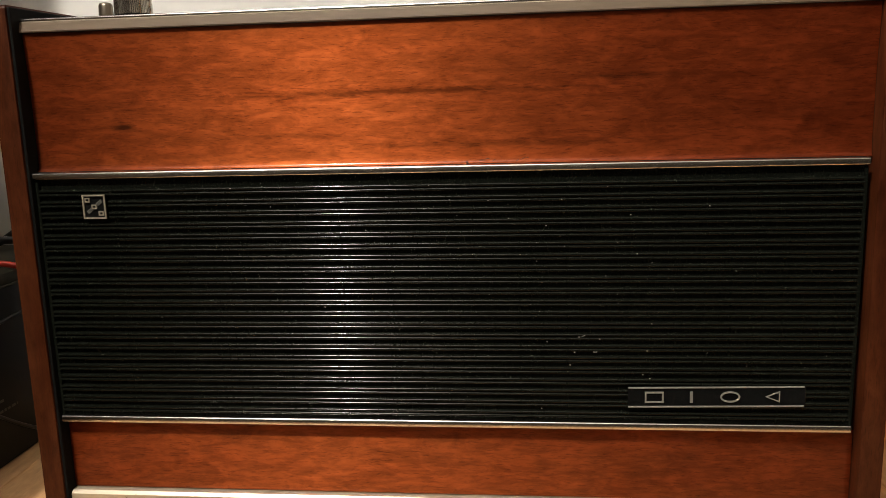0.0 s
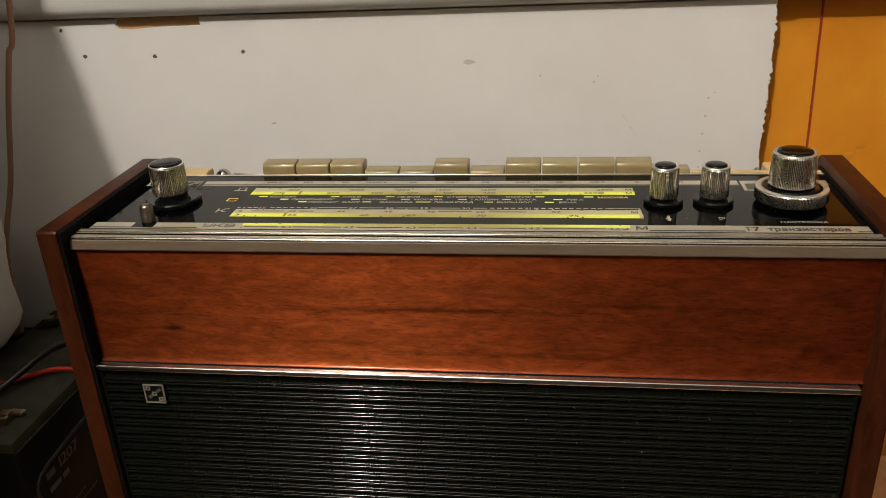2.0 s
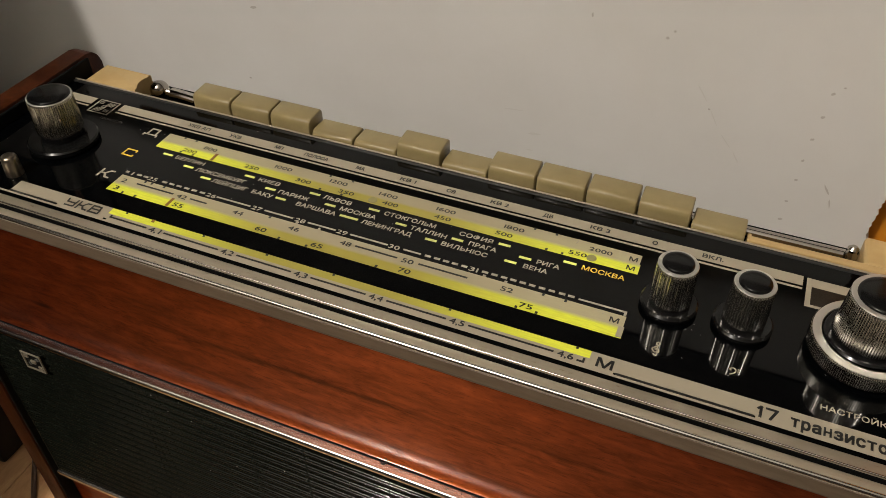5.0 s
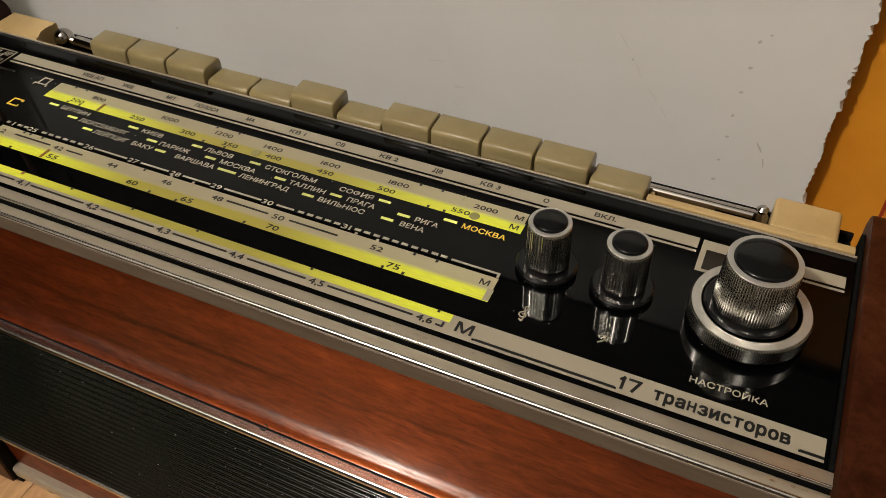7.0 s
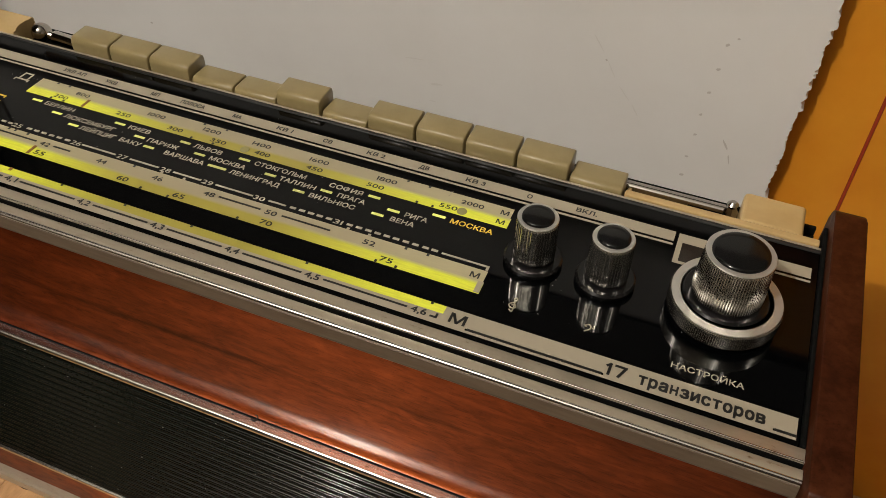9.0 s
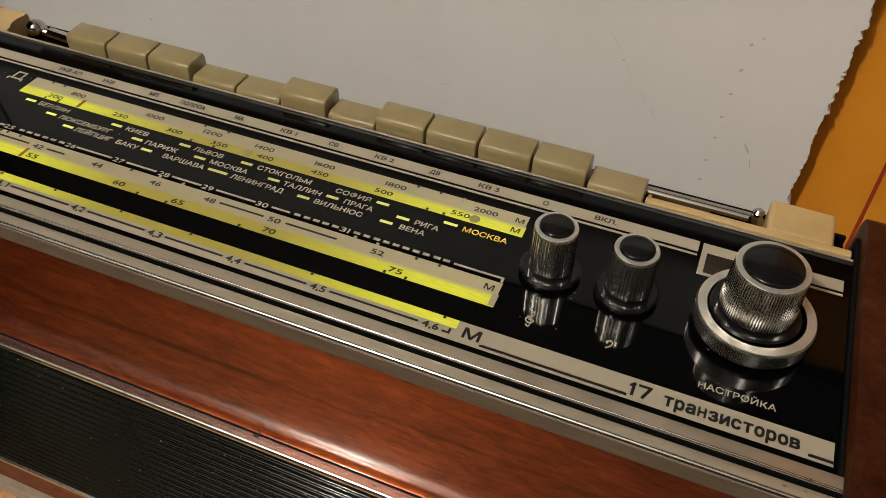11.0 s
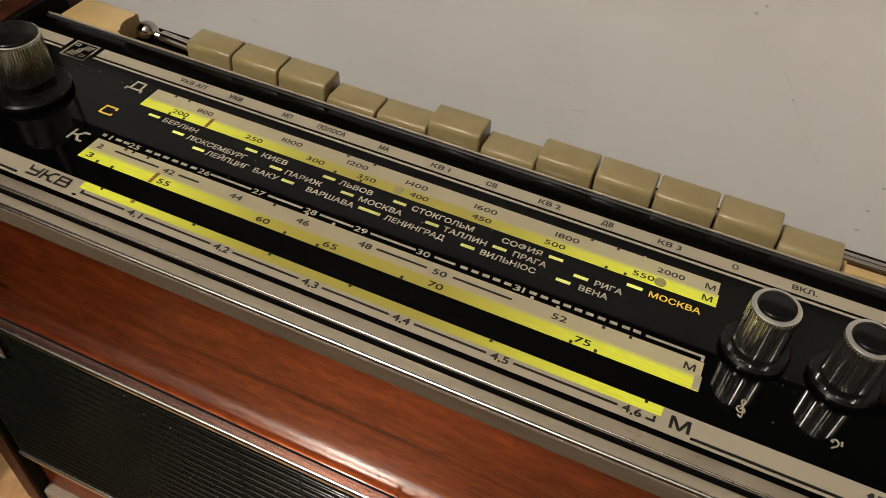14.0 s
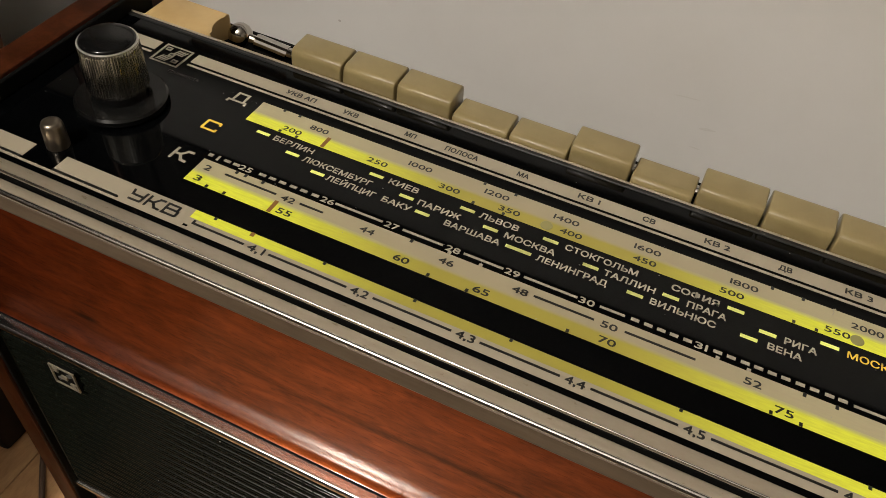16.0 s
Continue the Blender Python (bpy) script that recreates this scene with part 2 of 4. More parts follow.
WIRE_TAN = material("tan wire", (0.30, 0.155, 0.10), 0.45)
BRASS = material("tinned brass", (0.62, 0.50, 0.30), 0.3, 1.0)
DARK = material("dark brown board", (0.035, 0.026, 0.018), 0.7)
SACK = material("white plastic", (0.60, 0.57, 0.50), 0.5)


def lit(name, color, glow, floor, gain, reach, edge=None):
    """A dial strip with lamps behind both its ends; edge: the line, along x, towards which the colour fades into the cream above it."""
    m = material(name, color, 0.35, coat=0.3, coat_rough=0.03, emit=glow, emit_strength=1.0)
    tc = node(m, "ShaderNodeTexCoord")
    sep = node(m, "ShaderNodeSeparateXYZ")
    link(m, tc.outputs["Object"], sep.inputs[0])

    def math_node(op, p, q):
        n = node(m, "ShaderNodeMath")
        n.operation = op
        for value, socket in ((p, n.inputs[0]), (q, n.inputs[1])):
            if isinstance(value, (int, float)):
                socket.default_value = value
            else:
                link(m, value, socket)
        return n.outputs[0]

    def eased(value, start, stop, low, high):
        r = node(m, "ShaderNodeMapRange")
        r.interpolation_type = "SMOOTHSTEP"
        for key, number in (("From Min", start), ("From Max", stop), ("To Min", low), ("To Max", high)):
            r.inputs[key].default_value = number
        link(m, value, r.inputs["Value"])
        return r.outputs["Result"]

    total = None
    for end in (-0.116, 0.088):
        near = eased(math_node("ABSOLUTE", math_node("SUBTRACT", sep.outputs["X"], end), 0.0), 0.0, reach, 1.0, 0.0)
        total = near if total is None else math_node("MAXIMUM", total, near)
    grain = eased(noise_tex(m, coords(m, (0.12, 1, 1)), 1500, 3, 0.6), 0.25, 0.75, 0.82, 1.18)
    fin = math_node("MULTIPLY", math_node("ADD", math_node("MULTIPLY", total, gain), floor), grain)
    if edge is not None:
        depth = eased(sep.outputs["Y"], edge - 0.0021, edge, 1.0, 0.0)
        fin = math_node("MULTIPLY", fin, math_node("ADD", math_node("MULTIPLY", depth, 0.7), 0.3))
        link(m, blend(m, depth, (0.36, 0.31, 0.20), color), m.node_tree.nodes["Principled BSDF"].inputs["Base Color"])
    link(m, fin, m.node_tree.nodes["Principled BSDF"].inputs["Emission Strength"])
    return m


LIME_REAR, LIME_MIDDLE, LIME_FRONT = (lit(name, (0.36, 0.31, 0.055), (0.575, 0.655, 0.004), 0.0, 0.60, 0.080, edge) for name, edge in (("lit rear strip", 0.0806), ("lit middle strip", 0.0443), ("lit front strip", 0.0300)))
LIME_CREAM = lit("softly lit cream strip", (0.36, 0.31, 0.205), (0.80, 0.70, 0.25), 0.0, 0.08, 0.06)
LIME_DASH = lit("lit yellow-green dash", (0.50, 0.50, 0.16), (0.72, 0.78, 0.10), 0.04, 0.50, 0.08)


# ---- mesh helpers ----
def part(name, bm, mat, parent, label="", smooth=None):
    mesh = bpy.data.meshes.new(name)
    bmesh.ops.recalc_face_normals(bm, faces=bm.faces[:])
    if mat is WOOD:
        layer = bm.loops.layers.uv.new("grain")
        for face in bm.faces:
            for loop in face.loops:
                loop[layer].uv = (loop.vert.co.x, loop.vert.co.z)
    bm.to_mesh(mesh)
    bm.free()
    mesh.materials.append(mat)
    if smooth:
        mesh.shade_smooth()
        mesh.set_sharp_from_angle(angle=radians(smooth))
    ob = new(name, mesh)
    ob.parent = parent
    return tagged(ob, label)


def thing(name, label, category, place=(0, 0, 0), group="", kind=""):
    ob = new(name)
    ob.location = place
    ob.empty_display_size = 0.02
    return tagged(ob, label, category, group, kind)


def alone(name, bm, mat, label, category, kind="", group="", smooth=None):
    return tagged(part(name, bm, mat, None, label, smooth), label, category, group, kind)


def box(x0, x1, y0, y1, z0, z1, bevel=0.0, segments=2):
    bm = bmesh.new()
    bmesh.ops.create_cube(bm, size=1.0)
    for v in bm.verts:
        v.co = Vector(((x0 + x1) / 2 + v.co.x * (x1 - x0), (y0 + y1) / 2 + v.co.y * (y1 - y0), (z0 + z1) / 2 + v.co.z * (z1 - z0)))
    if bevel:
        bmesh.ops.bevel(bm, geom=bm.edges[:], offset=bevel, segments=segments, affect="EDGES", profile=0.5)
    return bm


def extrude_x(outline, x0, x1, bevel=0.0):
    """A prism along x from an outline of (y, z)."""
    bm = bmesh.new()
    a = [bm.verts.new((x0, y, z)) for y, z in outline]
    b = [bm.verts.new((x1, y, z)) for y, z in outline]
    n = len(outline)
    for i in range(n):
        bm.faces.new((a[i], a[(i + 1) % n], b[(i + 1) % n], b[i]))
    bm.faces.new(a[::-1])
    bm.faces.new(b)
    if bevel:
        bmesh.ops.bevel(bm, geom=bm.edges[:], offset=bevel, segments=2, affect="EDGES", profile=0.5)
    return bm


def plate(points, z, thick=0.00012):
    """A thin printed shape from an outline of (x, y)."""
    bm = bmesh.new()
    low = [bm.verts.new((x, y, z)) for x, y in points]
    top = [bm.verts.new((x, y, z + thick)) for x, y in points]
    n = len(points)
    bm.faces.new(top)
    for i in range(n):
        bm.faces.new((low[i], low[(i + 1) % n], top[(i + 1) % n], top[i]))
    return bm


def bar(x0, x1, y0, y1, z, slant=0.0):
    return plate([(x0, y0), (x1, y0), (x1 + slant, y1), (x0 + slant, y1)], z)


def turned(outline, segments, place, knurl=(), depth=0.0):
    """A turned solid from (radius, height) pairs, bottom to top; the rings listed in knurl are toothed."""
    bm = bmesh.new()
    rings = []
    for k, (r, h) in enumerate(outline):
        ring = []
        for i in range(segments):
            rr = r - (depth * (0.0, 0.18, 1.0, 0.18)[i % 4] if k in knurl else 0.0)
            a = 2 * math.pi * i / segments
            ring.append(bm.verts.new((place[0] + rr * math.cos(a), place[1] + rr * math.sin(a), place[2] + h)))
        rings.append(ring)
    for a, b in zip(rings, rings[1:]):
        for i in range(segments):
            j = (i + 1) % segments
            bm.faces.new((a[i], a[j], b[j], b[i]))
    bm.faces.new(rings[0][::-1])
    bm.faces.new(rings[-1])
    return bm


def tube(points, radius, sides=10, samples=60):
    """A smooth round cable through the points."""
    pts = [Vector(p) for p in points]
    path = []
    per = max(2, samples // (len(pts) - 1))
    for i in range(len(pts) - 1):
        p0, p1, p2, p3 = pts[max(i - 1, 0)], pts[i], pts[i + 1], pts[min(i + 2, len(pts) - 1)]
        for s in range(per):
            t = s / per
            path.append(0.5 * (2 * p1 + (p2 - p0) * t + (2 * p0 - 5 * p1 + 4 * p2 - p3) * t * t + (3 * p1 - p0 - 3 * p2 + p3) * t ** 3))
    path.append(pts[-1])
    bm = bmesh.new()
    rings = []
    side = None
    for i, p in enumerate(path):
        way = (path[min(i + 1, len(path) - 1)] - path[max(i - 1, 0)]).normalized()
        ref = side if side is not None else (Vector((0, 0, 1)) if abs(way.z) < 0.9 else Vector((1, 0, 0)))
        u = (ref - way * ref.dot(way)).normalized()
        side = u
        w = way.cross(u)
        rings.append([bm.verts.new(p + radius * (u * math.cos(2 * math.pi * k / sides) + w * math.sin(2 * math.pi * k / sides))) for k in range(sides)])
    for a, b in zip(rings, rings[1:]):
        for k in range(sides):
            bm.faces.new((a[k], a[(k + 1) % sides], b[(k + 1) % sides], b[k]))
    bm.faces.new(rings[0][::-1])
    bm.faces.new(rings[-1])
    return bm


CAP, X_HEIGHT = 0.729, 0.545  # of the built-in letters, for a size of one


def lettering(text, x, y, height, mat, parent, z, width=0.0, shear=0.0, name="lettering", weight=0.024):
    """Printed words lying on the dial, centred on x, y."""
    curve = bpy.data.curves.new("text", "FONT")
    curve.body, curve.size, curve.align_x, curve.shear = text, 1.0, "CENTER", shear
    curve.resolution_u = 3
    # set the narrow figure one closer to its neighbours
    close = [k for k in range(len(text) - 1) if "1" in text[k:k + 2] and "," not in text[k:k + 2]]
    for k in close:
        curve.body_format[k].kerning = -12
    tmp = bpy.data.objects.new("text", curve)
    scene.collection.objects.link(tmp)
    bpy.context.view_layer.update()
    mesh = bpy.data.meshes.new_from_object(tmp.evaluated_get(bpy.context.evaluated_depsgraph_get()))
    bpy.data.objects.remove(tmp)
    co = np.empty(len(mesh.vertices) * 3)
    mesh.vertices.foreach_get("co", co)
    co = co.reshape(-1, 3)
    low, high = co.min(0), co.max(0)
    lower = text.islower()
    sy = height / (X_HEIGHT if lower else CAP)
    sx = width / (high[0] - low[0] + 0.15 * len(close)) if width else sy * 1.12
    co[:, 0] = (co[:, 0] - (low[0] + high[0]) / 2) * sx + x
    co[:, 1] = co[:, 1] * sy + y - height / 2
    co[:, 2] = z
    # four passes, a hair apart, give the stroke its weight
    faces = [tuple(p.vertices) for p in mesh.polygons]
    verts, polys = [], []
    for k, (u, v) in enumerate(((-1, -1), (1, -1), (-1, 1), (1, 1))):
        d = co + np.array((u * weight * height, v * weight * height, 0.000012 * k))
        polys += [tuple(i + len(verts) for i in f) for f in faces]
        verts += [tuple(p) for p in d]
    bpy.data.meshes.remove(mesh)
    mesh = bpy.data.meshes.new(name)
    mesh.from_pydata(verts, [], polys)
    mesh.materials.append(mat)
    mesh.name = name
    ob = new(name, mesh)
    ob.parent = parent
    return ob


# ---- the room ----
WALL_Y = 0.205
FAR_Y, LEFT_X, RIGHT_X, TOP_Z, FLOOR_Z = -2.6, -1.7, 2.2, 2.15, -0.75

# unseen closures: ceiling white to lift shade, floor and south wall dark for reflections
CEILING = material("white ceiling plaster", (0.78, 0.76, 0.71), 0.85)
link(CEILING, ramp(CEILING, noise_tex(CEILING, coords(CEILING), 3, 4, 0.6), [(0.3, (0.74, 0.72, 0.67)), (0.7, (0.81, 0.79, 0.74))]), CEILING.node_tree.nodes["Principled BSDF"].inputs["Base Color"])
DARK_FLOOR = material("dark floor", (0.030, 0.024, 0.018), 0.6)
alone("floor", box(LEFT_X, RIGHT_X, FAR_Y, WALL_Y + 0.2, FLOOR_Z - 0.1, FLOOR_Z), DARK_FLOOR, "unseen plain floor below the bench, dark to dim reflections", "floor", "structure")
ceiling = alone("ceiling", box(LEFT_X, RIGHT_X, FAR_Y, WALL_Y + 0.2, TOP_Z, TOP_Z + 0.1), CEILING, "plain white plaster ceiling", "ceiling", "structure")
alone("wall_south", box(LEFT_X, RIGHT_X, FAR_Y - 0.1, FAR_Y, FLOOR_Z, TOP_Z), DARK, "unseen plain wall, dark to dim reflections", "wall", "structure")
alone("wall_west", box(LEFT_X - 0.1, LEFT_X, FAR_Y, WALL_Y + 0.2, FLOOR_Z, TOP_Z), ROOM, "plain dim plaster wall", "wall", "structure")
alone("wall_east", box(RIGHT_X, RIGHT_X + 0.1, FAR_Y, WALL_Y + 0.2, FLOOR_Z, TOP_Z), ROOM, "plain dim plaster wall", "wall", "structure")
bench = alone("bench_top", box(LEFT_X, RIGHT_X, -0.118, WALL_Y + 0.0115, -0.045, -0.004, 0.002), FLOOR, "tan wooden bench top with board joints", "bench", "structure")

# orange painted wall behind everything
orange_wall = alone("wall_north", box(LEFT_X, RIGHT_X, WALL_Y + 0.012, WALL_Y + 0.12, FLOOR_Z, TOP_Z), ORANGE, "glossy orange painted wall with a crack", "wall", "structure")

ragged = random.Random(4)


def torn_edge(x, z0, z1, step=0.0012):
    """The ragged right-hand edge of a torn sheet, from bottom to top."""
    out, z, drift = [], z0, 0.0
    while z < z1:
        drift = drift * 0.8 + ragged.uniform(-0.0004, 0.0004)
        out.append((x + drift + ragged.choice((0, 0, 0.0003, 0.0012, -0.0006)) + 0.012 * (z - 0.25), z))
        z += step * ragged.uniform(0.4, 1.5)
    out.append((x + 0.012 * (z1 - 0.25), z1))
    return out


def sheet(outline, y0, y1):
    bm = bmesh.new()
    a = [bm.verts.new((x, y0, z)) for x, z in outline]
    b = [bm.verts.new((x, y1, z)) for x, z in outline]
    n = len(outline)
    bm.faces.new(a)
    bm.faces.new(b[::-1])
    for i in range(n):
        bm.faces.new((a[i], b[i], b[(i + 1) % n], a[(i + 1) % n]))
    return bm


SHEET_TOP = 0.3735
outline = [(-1.69, 0.0)] + torn_edge(0.1998, 0.0, SHEET_TOP)
# a rectangular piece broken out of the top edge
outline += [(-0.207, SHEET_TOP), (-0.2065, 0.3672), (-0.240, 0.3668), (-0.262, 0.3655), (-0.2705, 0.3660), (-0.2735, 0.3695), (-0.2725, SHEET_TOP), (-1.69, SHEET_TOP)]
wall_sheet = alone("wall_panel", sheet(outline, WALL_Y, WALL_Y + 0.008), WALL, "off-white wall panel with a torn right edge", "wall panel", "structure")
BARE = wood("bare softwood", (0.40, 0.24, 0.11), (0.50, 0.31, 0.15), (0.58, 0.38, 0.19), 0, 0.6, 0.0, 0.3, figure=0.4)
part("bare_patch", box(-0.2730, -0.2068, WALL_Y + 0.0022, WALL_Y + 0.0078, 0.3650, 0.3744), BARE, wall_sheet, "bare wood where the panel is broken away")
upper = extrude_x([(WALL_Y + 0.010, SHEET_TOP + 0.0025), (WALL_Y + 0.001, SHEET_TOP + 0.001), (WALL_Y - 0.006, SHEET_TOP + 0.003), (WALL_Y - 0.010, SHEET_TOP + 0.009), (WALL_Y - 0.0105, SHEET_TOP + 0.02), (WALL_Y - 0.0105, 0.440), (WALL_Y + 0.010, 0.440)], -1.69, 0.2065)
alone("wall_panel_upper", upper, WALL, "off-white upper wall panel with a rounded lower edge", "wall panel", "structure", smooth=50)
# proud strip added in place of a shaded band across the orange wall
rail = extrude_x([(WALL_Y + 0.011, 0.3715), (WALL_Y + 0.004, 0.3720), (WALL_Y - 0.004, 0.376), (WALL_Y - 0.006, 0.384), (WALL_Y - 0.006, 0.44), (WALL_Y + 0.011, 0.44)], 0.2085, 1.6)
alone("shaded_band_strip", rail, ORANGE, "added orange strip standing in for a shaded band", "wall rail", "structure", smooth=50)
# out of view; set dark so the front of the dial glass mirrors black
alone("wall_upper", box(LEFT_X, RIGHT_X, WALL_Y - 0.012, WALL_Y + 0.0115, 0.4405, TOP_Z), DARK, "unseen dark brown surface above the panels", "wall", "structure")
# thin raised seam of dried paint running down the orange wall
seam = tube([(0.2385, WALL_Y + 0.0118, 0.0), (0.2375, WALL_Y + 0.0118, 0.12), (0.2355, WALL_Y + 0.0118, 0.25), (0.2330, WALL_Y + 0.0118, 0.372)], 0.0009, 6, 40)
part("crack", seam, RED_LINE, orange_wall, "dark red crack in the paint")
for x, z in ((0.272, 0.268), (0.264, 0.260)):
    bm = turned([(0.0035, 0.0), (0.0030, 0.0006), (0.0012, 0.0008)], 9, (0, 0, 0))
    for v in bm.verts:
        v.co = Vector((x + v.co.x * (1 + 0.3 * math.sin(9 * v.co.y * 400)), WALL_Y + 0.0121 - v.co.z, z + v.co.y * 0.8))
    part("paint_chip", bm, ORANGE, orange_wall, "raised flake in the orange paint")


def wall_mark(name, mat, x, z, w, h, tilt, label, proud=0.0004):
    """A small irregular patch lying on the white panel."""
    bm = bmesh.new()
    rim = []
    for k in range(12):
        a = 2 * math.pi * k / 12
        r = ragged.uniform(0.65, 1.1)
        u, v = w * r * math.cos(a), h * r * math.sin(a)
        c, s = math.cos(radians(tilt)), math.sin(radians(tilt))
        rim.append(bm.verts.new((x + u * c - v * s, WALL_Y - 0.0001, z + u * s + v * c)))
    mid = bm.verts.new((x, WALL_Y - proud, z))
    for k in range(12):
        bm.faces.new((rim[k], rim[(k + 1) % 12], mid))
    return part(name, bm, mat, wall_sheet, label)


for x, z in ((-0.303, 0.3465), (-0.2465, 0.3455), (-0.1765, 0.3475), (-0.318, 0.3665)):
    wall_mark("nail_hole", HOLE, x, z, 0.0019, 0.0016, 20, "ragged nail hole")
SMUDGES = [(0.161, 0.307, 0.0011, 0.0008, 30), (0.160, 0.294, 0.0011, 0.0008, 30), (0.159, 0.281, 0.0012, 0.0008, 20), (0.158, 0.268, 0.0010, 0.0008, 30), (0.158, 0.256, 0.0010, 0.0008, 30), (0.157, 0.242, 0.0011, 0.0007, 20), (0.157, 0.230, 0.0012, 0.0008, 20),
    (0.1735, 0.254, 0.0042, 0.0005, -58), (0.177, 0.246, 0.0035, 0.0004, -75), (-0.008, 0.336, 0.0048, 0.0020, -5), (0.043, 0.325, 0.0006, 0.0016, 0)]
SMUDGES += [(0.081, 0.320, 0.0011, 0.0009, 20), (0.165, 0.311, 0.0007, 0.0006, 0), (-0.160, 0.2925, 0.0030, 0.0009, 5), (-0.171, 0.243, 0.0009, 0.0007, 0), (0.108, 0.286, 0.0007, 0.0006, 0), (0.084, 0.324, 0.0007, 0.0007, 0)]
CRACKS = [(0.103, 0.2945, 0.0066, 0.00035, -54), (0.111, 0.282, 0.0058, 0.0003, -60), (0.1195, 0.270, 0.0060, 0.00035, -48), (0.1265, 0.2615, 0.0040, 0.0004, -56), (0.005, 0.2615, 0.0064, 0.0004, 5), (0.018, 0.2485, 0.0042, 0.0007, 8), (0.016, 0.237, 0.0026, 0.0005, 0)]
FAINT = material("faint grey scratch", (0.615, 0.598, 0.558), 0.8)
for x, z, w, h, tilt in CRACKS:
    wall_mark("scratch", FAINT, x, z, w, h, tilt, "faint scratch in the paper", 0.0002)
for x, z, w, h, tilt in SMUDGES:
    wall_mark("smudge", SMUDGE, x, z, w, h, tilt, "faint grey smudge", 0.0002)

# unseen board, added to cast the soft shadow on the wall's left
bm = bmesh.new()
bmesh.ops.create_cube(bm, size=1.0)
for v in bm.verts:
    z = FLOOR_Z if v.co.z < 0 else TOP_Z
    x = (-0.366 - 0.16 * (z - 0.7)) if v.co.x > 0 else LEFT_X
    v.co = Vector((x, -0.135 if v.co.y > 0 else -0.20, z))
# dark brown, so that it hardly shows in the glossy grille
BLOCKER = material("blocker brown", (0.12, 0.085, 0.055), 0.8)
link(BLOCKER, ramp(BLOCKER, noise_tex(BLOCKER, coords(BLOCKER), 5, 4, 0.6), [(0.3, (0.10, 0.07, 0.045)), (0.7, (0.14, 0.10, 0.065))]), BLOCKER.node_tree.nodes["Principled BSDF"].inputs["Base Color"])
alone("shadow_blocker", bm, BLOCKER, "unseen added board that shades the left of the wall", "wall", "structure")

# ---- the radio ----
radio = thing("portable_radio", "vintage portable radio with wooden sides, black ribbed grille and lit dial", "radio", (0, 0, 0))
ZG = 0.2826


def side_outline():
    y0, y1, z0, z1, r = -0.0035, 0.134, 0.0045, 0.2900, 0.009
    pts = [(y0, z0), (y0, z1 - 0.0015), (y0 + 0.0015, z1)]
    for k in range(7):
        a = math.pi / 2 * (1 - k / 6)
        pts.append((y1 - r + r * math.cos(a), z1 - r + r * math.sin(a)))
    return pts + [(y1, z0)]


for x0, x1 in ((-0.2287, -0.2166), (0.2178, 0.2298)):
    part("side_panel", extrude_x(side_outline(), x0, x1, 0.0007), WOOD_SIDE, radio, "reddish brown veneered side panel", 40)
    part("inner_lining", box(x1 + 0.0001, x1 + 0.0019, -0.0025, 0.124, 0.006, 0.2888, 0.0006) if x0 < 0 else box(x0 - 0.0017, x0 - 0.0001, 0.0175, 0.124, 0.006, ZG + 0.0012, 0.0005), MATT_BLACK, radio, "black inner lining")
part("body", box(-0.2146, 0.2158, 0.0125, 0.1345, 0.012, 0.2655), MATT_BLACK, radio, "black inner case")
part("back_cover", box(-0.2146, 0.2158, 0.1347, 0.1370, 0.012, 0.2655, 0.0008), MATT_BLACK, radio, "black back cover")
for x in (-0.19, 0.19):
    for y in (0.012, 0.112):
        part("foot", turned([(0.010, 0.0), (0.011, 0.003), (0.011, 0.0115)], 24, (x, y, 0.0)), MATT_BLACK, radio, "round black rubber foot", 40)
for x in (-0.2175, 0.2175):
    part("corner_pad", box(x - 0.004, x + 0.004, 0.0, 0.009, 0.0, 0.0125, 0.0008), MATT_BLACK, radio)

part("upper_front", extrude_x([(0.0066, ZG - 0.0067), (0.0050, ZG - 0.0069), (0.0056, 0.2640), (0.0062, 0.2500), (0.0064, 0.2400), (0.0064, 0.2310), (0.0063, 0.2220), (0.0062, 0.2150), (0.0061, 0.2105), (0.0060, 0.2080), (0.0059, 0.2066), (0.0057, 0.2054), (0.0054, 0.2044), (0.0050, 0.2036), (0.0045, 0.2031), (0.0041, 0.2029), (0.0046, 0.2026), (0.0123, 0.2026), (0.0123, ZG - 0.0067)], -0.2142, 0.2172), WOOD, radio, "glossy mahogany veneer panel", 40)
part("lower_front", extrude_x([(0.0050, 0.0195), (0.0050, 0.0606), (0.0123, 0.0606), (0.0123, 0.0195)], -0.2142, 0.2172), WOOD, radio, "mahogany veneer panel")
part("bottom_strip", extrude_x([(0.0005, 0.0078), (-0.0005, 0.0095), (-0.0005, 0.0172), (0.0012, 0.0188), (0.0123, 0.0188), (0.0123, 0.0078)], -0.2142, 0.2144), ALU, radio, "pale aluminium bottom strip", 30)
part("ledge", box(-0.2142, 0.2144, 0.0010, 0.0090, 0.2008, 0.2024, 0.0003), LEDGE, radio, "tarnished metal ledge")
part("ledge_joint", box(-0.2142, 0.2144, 0.0034, 0.00415, 0.2022, 0.2029, 0.0002), MATT_BLACK, radio, "dark joint along the ledge")


def trim_outline(z0, z1):
    """A flat-faced strip with softly rounded upper and lower edges."""
    return [(0.0018, z0), (-0.0004, z0), (-0.0008, z0 + 0.0002), (-0.0011, z0 + 0.0006), (-0.0012, z0 + 0.0010), (-0.0012, z1 - 0.0010), (-0.0011, z1 - 0.0006), (-0.0008, z1 - 0.0002), (-0.0003, z1), (0.0018, z1)]


